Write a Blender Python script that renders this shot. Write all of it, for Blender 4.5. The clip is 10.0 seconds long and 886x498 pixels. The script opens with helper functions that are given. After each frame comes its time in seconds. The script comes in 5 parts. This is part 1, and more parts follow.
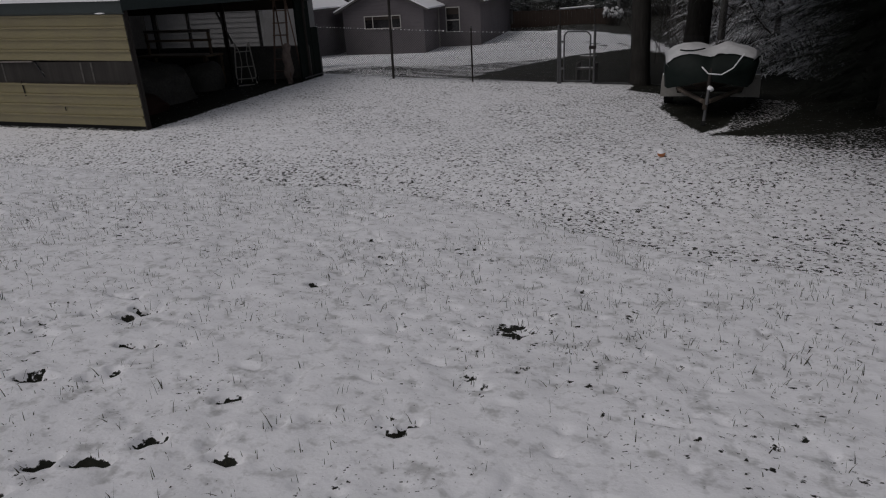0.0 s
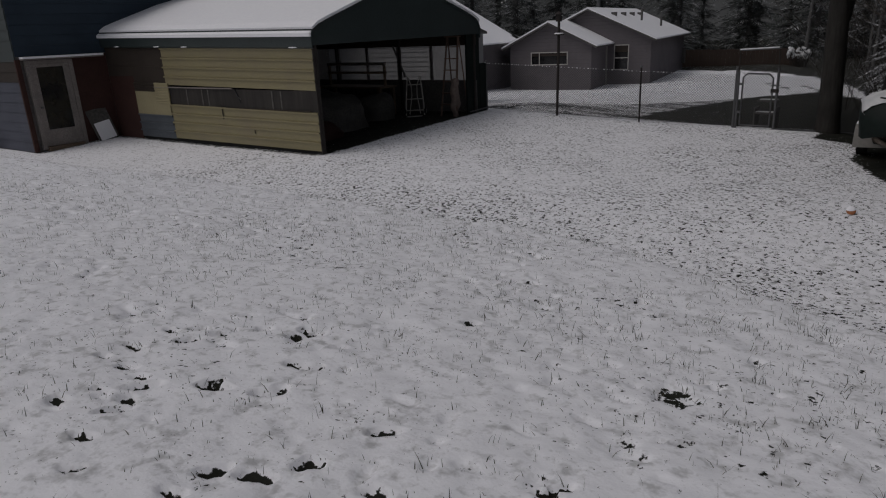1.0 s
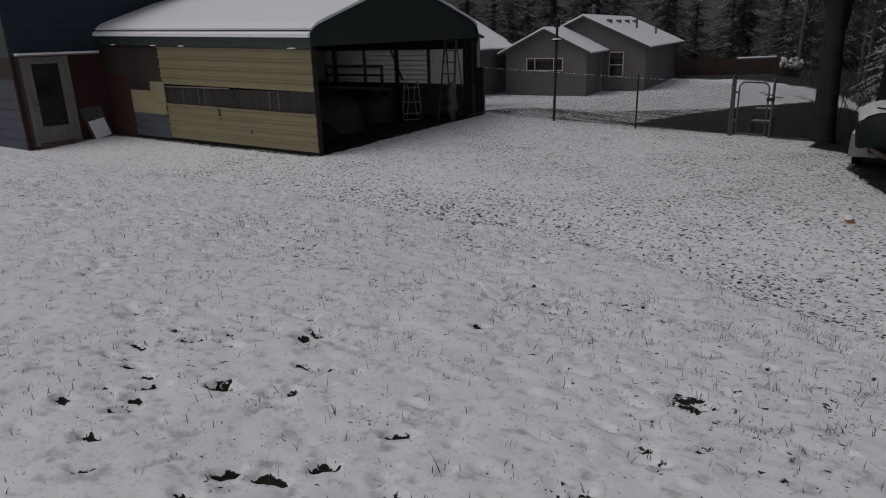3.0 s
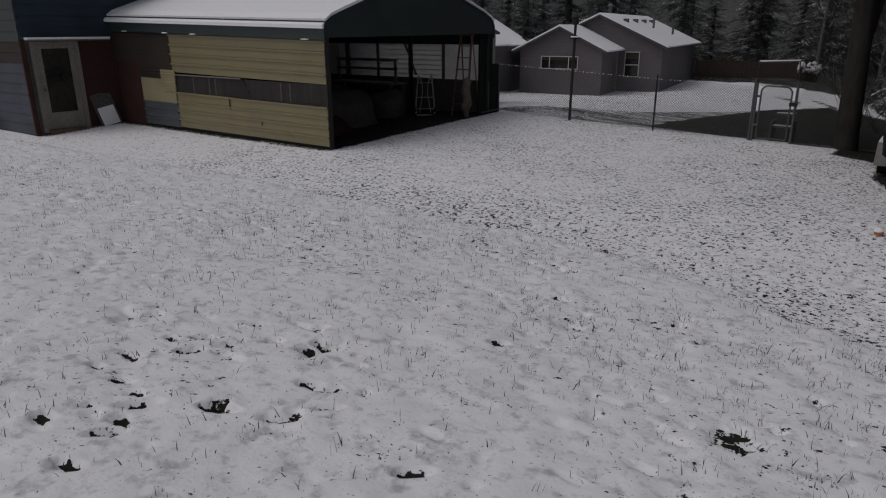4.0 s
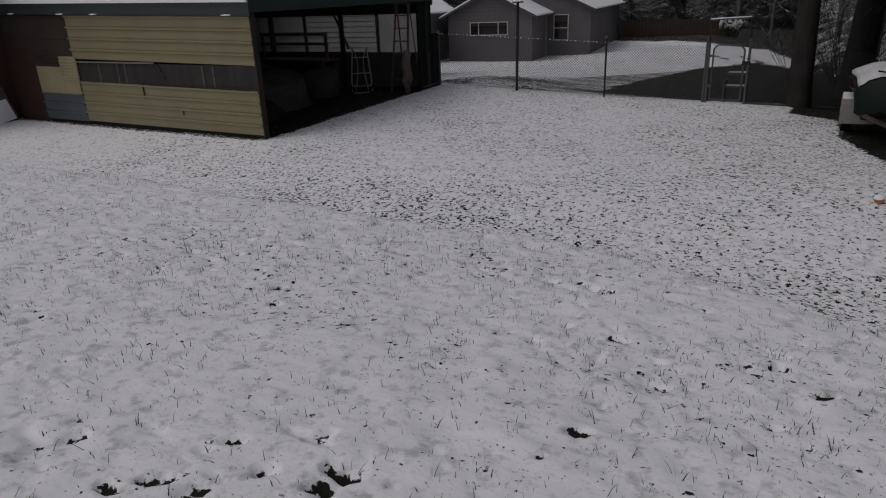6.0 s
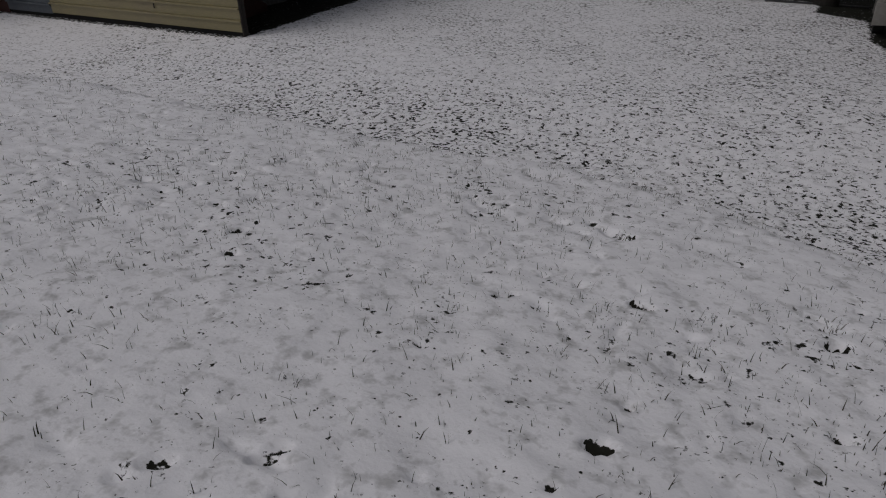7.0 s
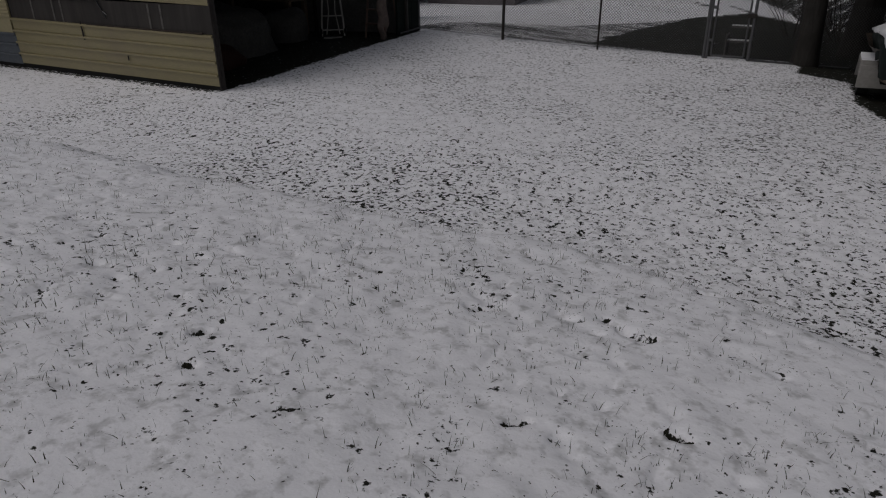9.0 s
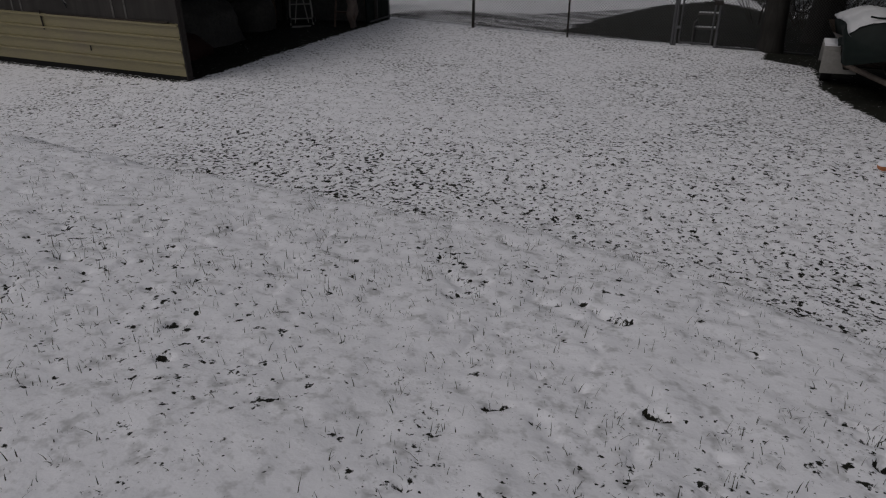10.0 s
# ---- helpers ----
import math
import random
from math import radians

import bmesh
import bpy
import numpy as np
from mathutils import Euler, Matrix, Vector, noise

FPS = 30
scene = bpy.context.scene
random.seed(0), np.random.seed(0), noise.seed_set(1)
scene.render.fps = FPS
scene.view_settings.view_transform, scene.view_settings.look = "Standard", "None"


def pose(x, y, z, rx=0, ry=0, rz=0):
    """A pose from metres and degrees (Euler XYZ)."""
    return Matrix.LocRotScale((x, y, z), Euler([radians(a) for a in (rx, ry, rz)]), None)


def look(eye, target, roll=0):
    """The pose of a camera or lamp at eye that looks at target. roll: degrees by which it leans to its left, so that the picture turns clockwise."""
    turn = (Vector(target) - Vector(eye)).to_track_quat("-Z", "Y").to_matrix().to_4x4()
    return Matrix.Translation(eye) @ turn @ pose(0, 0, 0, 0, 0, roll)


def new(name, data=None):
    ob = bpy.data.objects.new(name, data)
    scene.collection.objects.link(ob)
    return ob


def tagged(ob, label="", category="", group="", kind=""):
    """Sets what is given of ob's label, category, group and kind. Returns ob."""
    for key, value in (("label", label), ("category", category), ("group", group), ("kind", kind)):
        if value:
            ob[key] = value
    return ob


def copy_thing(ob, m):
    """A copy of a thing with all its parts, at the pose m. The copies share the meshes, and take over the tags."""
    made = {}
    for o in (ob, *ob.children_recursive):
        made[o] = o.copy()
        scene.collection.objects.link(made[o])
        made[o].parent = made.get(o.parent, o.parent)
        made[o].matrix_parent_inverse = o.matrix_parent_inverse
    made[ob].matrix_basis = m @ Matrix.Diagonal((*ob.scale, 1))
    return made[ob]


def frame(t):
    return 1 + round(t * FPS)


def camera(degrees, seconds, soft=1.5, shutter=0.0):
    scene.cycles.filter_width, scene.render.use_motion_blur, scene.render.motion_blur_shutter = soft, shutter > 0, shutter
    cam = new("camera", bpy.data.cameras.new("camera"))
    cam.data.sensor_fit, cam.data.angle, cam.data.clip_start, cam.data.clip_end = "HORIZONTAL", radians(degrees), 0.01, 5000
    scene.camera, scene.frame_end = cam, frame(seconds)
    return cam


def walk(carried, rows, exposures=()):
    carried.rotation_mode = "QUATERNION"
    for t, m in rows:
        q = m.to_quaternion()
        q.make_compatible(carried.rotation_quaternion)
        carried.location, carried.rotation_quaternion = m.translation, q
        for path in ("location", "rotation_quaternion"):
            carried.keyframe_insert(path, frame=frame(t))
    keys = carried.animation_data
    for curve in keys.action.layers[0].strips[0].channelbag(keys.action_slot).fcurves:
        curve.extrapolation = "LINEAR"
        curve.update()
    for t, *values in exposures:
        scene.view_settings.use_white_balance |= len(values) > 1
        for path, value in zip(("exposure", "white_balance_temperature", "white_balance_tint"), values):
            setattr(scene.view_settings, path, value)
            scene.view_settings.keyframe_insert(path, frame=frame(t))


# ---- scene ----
cam = camera(66.9, 10.0, soft=1.1)
PATH = [
    (0, (10.282, -9.654, 2.291), (9.54, -7.947, 1.56), -3.2),
    (0.5, (10.252, -9.613, 2.323), (9.336, -7.967, 1.651), -2.9),
    (1, (10.195, -9.644, 2.346), (9.061, -8.118, 1.725), -2.6),
    (1.5, (10.163, -9.668, 2.343), (9.021, -8.144, 1.731), -1.9),
    (2, (10.142, -9.677, 2.338), (9.08, -8.105, 1.705), -2.1),
    (2.5, (10.115, -9.687, 2.323), (9.045, -8.12, 1.691), -1.6),
    (3, (10.095, -9.68, 2.326), (8.98, -8.136, 1.716), -1.6),
    (3.2, (10.052, -9.674, 2.317), (8.937, -8.123, 1.722), -1.0),
    (4.3, (9.772, -9.385, 2.300), (8.642, -7.855, 1.669), 0.1),
    (4.5, (9.676, -9.334, 2.29), (8.678, -7.714, 1.673), 0.1),
    (5, (9.405, -9.265, 2.327), (8.44, -7.612, 1.745), -0.4),
    (5.2, (9.307, -9.201, 2.312), (8.349, -7.569, 1.664), -0.9),
    (6.3, (8.788, -8.668, 2.305), (7.861, -7.067, 1.553), -3.6),
    (6.5, (8.759, -8.564, 2.3), (8.032, -6.937, 1.393), -1.3),
    (7, (8.575, -8.231, 2.251), (7.689, -6.726, 1.276), -1.8),
    (7.5, (8.358, -7.999, 2.177), (7.539, -6.477, 1.169), -0.5),
    (8, (8.252, -7.854, 2.239), (7.366, -6.29, 1.362), -0.7),
    (8.5, (8.241, -7.811, 2.243), (7.386, -6.218, 1.388), -0.7),
    (9, (8.26, -7.834, 2.269), (7.403, -6.242, 1.414), -0.6),
    (9.5, (8.232, -7.817, 2.25), (7.406, -6.211, 1.39), -0.5),
    (10, (8.243, -7.838, 2.25), (7.463, -6.222, 1.368), -0.5),
]
walk(cam, [(t, look(eye, target, roll)) for t, eye, target, roll in PATH], exposures=[(0, -1.11, 6500, 12), (3, -1.03, 6500, 12), (5, -0.99, 6500, 12), (6.4, -1.08, 6500, 13), (7.3, -1.27, 6500, 12), (10, -1.25, 6500, 12)])

# ---------------------------------------------------------------- world and light
world = bpy.data.worlds.new("overcast_world")
scene.world = world
world.use_nodes = True
wt = world.node_tree
sky = wt.nodes.new("ShaderNodeTexSky")
sky.sky_type, sky.sun_disc = "NISHITA", False
sky.sun_elevation, sky.sun_rotation = radians(58), radians(215)
sky.air_density, sky.dust_density = 1.0, 4.0
grey = wt.nodes.new("ShaderNodeHueSaturation")
grey.inputs["Saturation"].default_value = 0.36
wt.links.new(sky.outputs[0], grey.inputs["Color"])
wt.links.new(grey.outputs[0], wt.nodes["Background"].inputs["Color"])
wt.nodes["Background"].inputs["Strength"].default_value = 0.10

sun_data = bpy.data.lights.new("sun", "SUN")
sun_data.energy, sun_data.angle, sun_data.color = 0.8, radians(45), (1.0, 0.97, 0.95)
sun = new("sun", sun_data)
sun.matrix_world = look((-7, -12, 24), (4, 0, 0))

# ---------------------------------------------------------------- materials
def ramp(nt, src, lo, hi):
    n = nt.nodes.new("ShaderNodeMapRange")
    n.inputs["From Min"].default_value, n.inputs["From Max"].default_value = lo, hi
    nt.links.new(src, n.inputs["Value"])
    return n.outputs[0]


def mixc(nt, fac, a, b):
    n = nt.nodes.new("ShaderNodeMix")
    n.data_type = "RGBA"
    nt.links.new(fac, n.inputs[0])
    for sock, v in ((n.inputs[6], a), (n.inputs[7], b)):
        if isinstance(v, tuple):
            sock.default_value = (*v, 1)
        else:
            nt.links.new(v, sock)
    return n.outputs[2]


def noise_node(nt, scale, detail=4.0, stretch=(1, 1, 1), rough=0.6):
    co = nt.nodes.new("ShaderNodeNewGeometry")
    mp = nt.nodes.new("ShaderNodeMapping")
    mp.inputs["Scale"].default_value = stretch
    n = nt.nodes.new("ShaderNodeTexNoise")
    n.inputs["Scale"].default_value, n.inputs["Detail"].default_value, n.inputs["Roughness"].default_value = scale, detail, rough
    nt.links.new(co.outputs["Position"], mp.inputs["Vector"])
    nt.links.new(mp.outputs[0], n.inputs["Vector"])
    return n.outputs["Fac"]


def bump(nt, src, strength, dist):
    n = nt.nodes.new("ShaderNodeBump")
    n.inputs["Strength"].default_value, n.inputs["Distance"].default_value = strength, dist
    nt.links.new(src, n.inputs["Height"])
    return n.outputs[0]


def material(name, base, other=None, rough=0.7, metal=0.0, grain=30.0, stain=1.6, stretch=(1, 1, 1), relief=0.3, snow=0.0, third=None):
    m = bpy.data.materials.new(name)
    m.use_nodes = True
    nt = m.node_tree
    b = nt.nodes["Principled BSDF"]
    other = other or tuple(c * 0.6 for c in base)
    fine, coarse = noise_node(nt, grain, 5, stretch), noise_node(nt, stain, 4)
    col = mixc(nt, ramp(nt, fine, 0.35, 0.7), base, other)
    col = mixc(nt, ramp(nt, coarse, 0.45, 0.75), col, third or tuple(0.5 * (p + q) * 0.8 for p, q in zip(base, other)))
    if snow:
        geo = nt.nodes.new("ShaderNodeNewGeometry")
        sep = nt.nodes.new("ShaderNodeSeparateXYZ")
        nt.links.new(geo.outputs["True Normal"], sep.inputs[0])
        ab = nt.nodes.new("ShaderNodeMath")
        ab.operation = "ABSOLUTE"
        nt.links.new(sep.outputs[2], ab.inputs[0])
        mu = nt.nodes.new("ShaderNodeMath")
        mu.operation = "MULTIPLY"
        nt.links.new(ab.outputs[0], mu.inputs[0])
        nt.links.new(noise_node(nt, 1.3, 3), mu.inputs[1])
        col = mixc(nt, ramp(nt, mu.outputs[0], snow, snow + 0.12), col, (0.78, 0.79, 0.82))
    nt.links.new(col, b.inputs["Base Color"])
    b.inputs["Roughness"].default_value, b.inputs["Metallic"].default_value = rough, metal
    b.inputs["Specular IOR Level"].default_value = 0.5 if rough < 0.5 else 0.15
    if relief:
        nt.links.new(bump(nt, fine, relief, 0.01), b.inputs["Normal"])
    return m


def ground_material():
    m = bpy.data.materials.new("snowy_lawn")
    m.use_nodes = True
    nt = m.node_tree
    b = nt.nodes["Principled BSDF"]
    at = nt.nodes.new("ShaderNodeAttribute")
    at.attribute_name = "bare"
    blob, frayed = noise_node(nt, 20.5, 2, (1, 1, 1), 0.5), noise_node(nt, 60.0, 3, (1, 1, 1), 0.6)
    part_of = nt.nodes.new("ShaderNodeMath")
    part_of.operation = "MULTIPLY"
    nt.links.new(frayed, part_of.inputs[0])
    part_of.inputs[1].default_value = 0.42
    both = nt.nodes.new("ShaderNodeMath")
    both.operation = "MULTIPLY_ADD"
    nt.links.new(blob, both.inputs[0])
    both.inputs[1].default_value = 0.90
    nt.links.new(part_of.outputs[0], both.inputs[2])
    less = nt.nodes.new("ShaderNodeMath")
    nt.links.new(both.outputs[0], less.inputs[0])
    less.inputs[1].default_value = -0.145
    speck = less.outputs[0]
    patch = noise_node(nt, 2.2, 3)
    # the thinner the snow, the more turf pokes through
    low = nt.nodes.new("ShaderNodeMath")
    low.operation = "MULTIPLY_ADD"
    nt.links.new(at.outputs["Fac"], low.inputs[0])
    low.inputs[1].default_value, low.inputs[2].default_value = 0.56, -0.84
    add = nt.nodes.new("ShaderNodeMath")
    nt.links.new(speck, add.inputs[0])
    nt.links.new(low.outputs[0], add.inputs[1])
    pt = nt.nodes.new("ShaderNodeMath")
    pt.operation = "MULTIPLY_ADD"
    nt.links.new(patch, pt.inputs[0])
    pt.inputs[1].default_value = 0.16
    nt.links.new(add.outputs[0], pt.inputs[2])
    mask = ramp(nt, pt.outputs[0], 0.075, 0.125)
    # tiny tips of turf in loose drifts
    tiny = nt.nodes.new("ShaderNodeMath")
    tiny.operation = "MULTIPLY_ADD"
    nt.links.new(noise_node(nt, 3.6, 3), tiny.inputs[0])
    tiny.inputs[1].default_value = 0.34
    nt.links.new(noise_node(nt, 52, 2), tiny.inputs[2])
    big = nt.nodes.new("ShaderNodeMath")
    big.operation = "MAXIMUM"
    nt.links.new(mask, big.inputs[0])
    nt.links.new(ramp(nt, tiny.outputs[0], 0.86, 0.93), big.inputs[1])
    mask = big.outputs[0]
    turf = mixc(nt, noise_node(nt, 60, 4), (0.012, 0.013, 0.011), (0.030, 0.031, 0.025))
    turf = mixc(nt, ramp(nt, noise_node(nt, 5, 3), 0.4, 0.7), turf, (0.017, 0.016, 0.012))
    snowc = mixc(nt, noise_node(nt, 1.1, 4), (0.92, 0.92, 0.95), (0.87, 0.87, 0.90))
    # grey mottles: soft shading of dents put into the snow colour
    snowc = mixc(nt, ramp(nt, noise_node(nt, 11.0, 3), 0.54, 0.70), snowc, (0.56, 0.56, 0.57))
    snowc = mixc(nt, ramp(nt, noise_node(nt, 30, 3), 0.58, 0.82), snowc, (0.62, 0.62, 0.63))
    nt.links.new(mixc(nt, mask, snowc, turf), b.inputs["Base Color"])
    b.inputs["Roughness"].default_value = 0.8
    b.inputs["Specular IOR Level"].default_value = 0.08
    hsum = nt.nodes.new("ShaderNodeMath")
    hsum.operation = "MULTIPLY_ADD"
    nt.links.new(mask, hsum.inputs[0])
    hsum.inputs[1].default_value = -2.4
    nt.links.new(noise_node(nt, 45, 5), hsum.inputs[2])
    nt.links.new(bump(nt, hsum.outputs[0], 0.24, 0.016), b.inputs["Normal"])
    return m


M_GROUND = ground_material()
M_SNOW = material("settled_snow", (0.90, 0.90, 0.92), (0.84, 0.84, 0.87), 0.75, grain=14, relief=0.3, third=(0.86, 0.86, 0.89))
M_WETSNOW = material("wet_grey_snow", (0.70, 0.70, 0.71), (0.60, 0.60, 0.61), 0.6, grain=9, relief=0.5, third=(0.52, 0.53, 0.54))
M_YELLOW = material("weathered_yellow_metal", (0.268, 0.232, 0.124), (0.222, 0.193, 0.104), 0.45, 0.0, 40, 1.2, (0.3, 1, 2), 0.08, third=(0.22, 0.185, 0.112))
M_PATCH = material("pale_yellow_panel", (0.34, 0.30, 0.185), (0.29, 0.255, 0.155), 0.5, 0.0, 30, 1.5, relief=0.05)
M_GREYBLUE = material("grey_blue_metal", (0.115, 0.13, 0.145), (0.09, 0.10, 0.115), 0.5, 0.0, 30, 1.5, relief=0.05)
M_STRIP = material("smoky_plastic_strip", (0.031, 0.028, 0.026), (0.054, 0.049, 0.045), 0.6, 0.0, 3.0, 1.0, (2.2, 1, 0.15), 0.05, third=(0.028, 0.026, 0.025))
M_STREAK = material("pale_streak", (0.125, 0.118, 0.11), (0.06, 0.056, 0.053), 0.6, 0.0, 14, 3, relief=0.1)
M_GREEN = material("dark_green_metal", (0.030, 0.042, 0.042), (0.021, 0.031, 0.031), 0.45, 0.0, 25, 1.2, relief=0.05)
M_RED = material("dark_red_brown_board", (0.068, 0.033, 0.028), (0.044, 0.024, 0.021), 0.75, 0.0, 35, 1.5, (1, 1, 0.3), 0.2)
M_BROWN = material("dull_brown_panel", (0.052, 0.042, 0.035), (0.036, 0.029, 0.025), 0.6, 0.0, 30, 1.4, relief=0.1)
M_BLUE = material("dark_blue_siding", (0.036, 0.052, 0.072), (0.028, 0.042, 0.058), 0.65, 0.0, 30, 1.2, (1, 1, 4), 0.1)
M_PALEBLUE = material("faded_blue_siding", (0.095, 0.10, 0.125), (0.07, 0.075, 0.095), 0.65, 0.0, 30, 1.2, (1, 1, 4), 0.1)
M_TRIM = material("weathered_white_paint", (0.28, 0.255, 0.24), (0.15, 0.13, 0.12), 0.6, 0.0, 40, 2.5, relief=0.2)
M_WHITE = material("white_paint", (0.72, 0.72, 0.72), (0.62, 0.62, 0.62), 0.5, 0.0, 40, 2, relief=0.05)
M_DARKGLASS = material("dark_glass", (0.012, 0.012, 0.013), (0.02, 0.02, 0.02), 0.12, 0.0, 6, 1, relief=0.0)
M_DARK = material("dark_stuff", (0.14, 0.134, 0.128), (0.08, 0.077, 0.074), 0.8, 0.0, 20, 2, relief=0.3)
M_STEEL = material("galvanized_steel", (0.15, 0.15, 0.153), (0.10, 0.10, 0.104), 0.45, 0.6, 50, 3, relief=0.05)
M_DARKPOST = material("dark_rusty_pipe", (0.05, 0.045, 0.042), (0.035, 0.03, 0.028), 0.6, 0.2, 50, 3, relief=0.1)
M_WIRE = material("chain_link_wire", (0.10, 0.10, 0.10), (0.07, 0.07, 0.07), 0.55, 0.3, 50, 3, relief=0.0)
M_WOOD = material("weathered_wood", (0.20, 0.15, 0.11), (0.13, 0.10, 0.075), 0.8, 0.0, 30, 2, (1, 1, 0.2), 0.3)
M_LADDER = material("orange_brown_wood", (0.15, 0.10, 0.078), (0.10, 0.07, 0.056), 0.7, 0.0, 30, 2, (1, 1, 0.2), 0.2)
M_CLOTH = material("dusty_beige_cloth", (0.20, 0.16, 0.14), (0.12, 0.095, 0.085), 0.9, 0.0, 12, 2, relief=0.4)
M_PALESIDE = material("pale_grey_siding", (0.25, 0.25, 0.255), (0.20, 0.20, 0.205), 0.6, 0.0, 25, 1, relief=0.05)
M_HOUSE = material("grey_lap_siding", (0.165, 0.150, 0.158), (0.136, 0.124, 0.131), 0.75, 0.0, 12, 0.6, (0.3, 0.3, 6), 0.2)
M_FRAME = material("white_window_frame", (0.52, 0.50, 0.47), (0.44, 0.42, 0.40), 0.6, 0.0, 20, 1, relief=0.0)
def lap_lines(m, pitch):
    """Level shadow lines of lap siding too far off to build board by board."""
    nt = m.node_tree
    g, w = nt.nodes.new("ShaderNodeNewGeometry"), nt.nodes.new("ShaderNodeTexWave")
    w.wave_type, w.bands_direction, w.wave_profile = "BANDS", "Z", "SAW"
    w.inputs["Scale"].default_value = 0.314 / pitch
    nt.links.new(g.outputs["Position"], w.inputs["Vector"])
    nt.links.new(bump(nt, w.outputs["Fac"], 0.8, 0.03), nt.nodes["Principled BSDF"].inputs["Normal"])


lap_lines(M_HOUSE, 0.2)
M_HTRIM = material("pale_window_trim", (0.30, 0.29, 0.27), (0.24, 0.23, 0.215), 0.6, 0.0, 20, 1, relief=0.0)
M_BARK = material("dark_bark", (0.046, 0.043, 0.039), (0.026, 0.024, 0.022), 0.9, 0.0, 14, 2, (1, 1, 0.18), 0.9)
# bark of the far trees, paled so its colour carries the haze
M_HAZEBARK = material("far_haze_bark", (0.13, 0.129, 0.127), (0.09, 0.089, 0.087), 0.9, 0.0, 14, 2, (1, 1, 0.18), 0.3)
M_TWIG = material("snow_dusted_twig", (0.050, 0.045, 0.040), (0.034, 0.030, 0.027), 0.9, 0.0, 10, 1, relief=0.2, snow=0.30)
# needles of the far conifers, greyed and lightened as haze
M_HAZENEEDLE = material("conifer_needles", (0.085, 0.093, 0.087), (0.055, 0.062, 0.057), 0.8, 0.0, 6, 1, relief=0.0, snow=0.49)
M_DEEP = material("dark_conifer_needles", (0.042, 0.047, 0.040), (0.024, 0.028, 0.023), 0.85, 0.0, 6, 1, relief=0.0, snow=0.74)
M_LACY = material("snow_dusted_boughs", (0.050, 0.055, 0.050), (0.032, 0.036, 0.032), 0.85, 0.0, 6, 1, relief=0.0, snow=0.36)
M_TARP = material("dark_green_tarp", (0.009, 0.015, 0.013), (0.006, 0.010, 0.009), 0.55, 0.0, 10, 2, relief=0.4)
M_HULL = material("worn_boat_hull", (0.085, 0.068, 0.054), (0.045, 0.038, 0.033), 0.5, 0.0, 10, 3, relief=0.1)
M_RAIL = material("rusty_pale_rail", (0.20, 0.165, 0.135), (0.12, 0.095, 0.08), 0.6, 0.0, 12, 4, relief=0.2)
M_RUBBER = material("black_rubber", (0.015, 0.015, 0.015), (0.01, 0.01, 0.01), 0.8, 0.0, 40, 3, relief=0.2)
M_FENCEWOOD = material("brown_fence_boards", (0.054, 0.039, 0.032), (0.040, 0.030, 0.026), 0.8, 0.0, 10, 1, (4, 4, 0.3), 0.2)
M_BALL = material("orange_ball", (0.55, 0.22, 0.10), (0.42, 0.17, 0.08), 0.6, 0.0, 40, 10, relief=0.1)
M_BLADE = material("winter_grass", (0.030, 0.031, 0.018), (0.060, 0.053, 0.034), 0.8, 0.0, 8, 2, relief=0.0)
# backdrop grey, pale because the haze is mixed into the colour
M_HAZE = material("haze_grey_backdrop", (0.23, 0.235, 0.235), (0.17, 0.176, 0.175), 1.0, 0.0, 0.25, 0.06, relief=0.0)

# ---------------------------------------------------------------- mesh helpers
def box(bm, lo, hi, m=None):
    v = bmesh.ops.create_cube(bm, size=1.0)["verts"]
    for p in v:
        p.co = Vector([lo[i] + (p.co[i] + 0.5) * (hi[i] - lo[i]) for i in range(3)])
    if m is not None:
        bmesh.ops.transform(bm, matrix=m, verts=v)
    return v


def tube(bm, p0, p1, r0, r1=None, n=8):
    p0, p1 = Vector(p0), Vector(p1)
    r1 = r0 if r1 is None else r1
    d = p1 - p0
    v = bmesh.ops.create_cone(bm, cap_ends=True, segments=n, radius1=r0, radius2=r1, depth=d.length)["verts"]
    bmesh.ops.transform(bm, matrix=Matrix.Translation((p0 + p1) / 2) @ d.to_track_quat("Z", "Y").to_matrix().to_4x4(), verts=v)
    return v


def prism(bm, pts, axis_from, axis_to, axis="x"):
    """A closed outline of (a, b) pairs extruded along an axis: x takes (y, z), y takes (x, z)."""
    def place(a, b, t):
        return (t, a, b) if axis == "x" else (a, t, b)
    one = [bm.verts.new(place(a, b, axis_from)) for a, b in pts]
    two = [bm.verts.new(place(a, b, axis_to)) for a, b in pts]
    n = len(pts)
    bm.faces.new(one), bm.faces.new(two[::-1])
    for i in range(n):
        bm.faces.new((one[i], two[i], two[(i + 1) % n], one[(i + 1) % n]))
    bmesh.ops.recalc_face_normals(bm, faces=bm.faces)


def finish(bm, name, mat, smooth=False, bevel=0.0):
    if bevel:
        bmesh.ops.bevel(bm, geom=[e for e in bm.edges if e.is_manifold and e.calc_face_angle(0) > 0.5], offset=bevel, segments=2, affect="EDGES")
    me = bpy.data.meshes.new(name)
    bm.to_mesh(me)
    bm.free()
    me.materials.append(mat)
    if smooth:
        me.polygons.foreach_set("use_smooth", [True] * len(me.polygons))
    return me


def part(name, bm, mat, parent, label="", smooth=False, bevel=0.0):
    ob = new(name, finish(bm, name, mat, smooth, bevel))
    ob.parent = parent
    return tagged(ob, label)


def thing(name, label, category, at=(0, 0, 0), group="", kind="", turn=0.0):
    ob = new(name)
    ob.matrix_world = pose(*at, 0, 0, turn)
    ob.empty_display_size = 0.2
    return tagged(ob, label, category, group, kind)


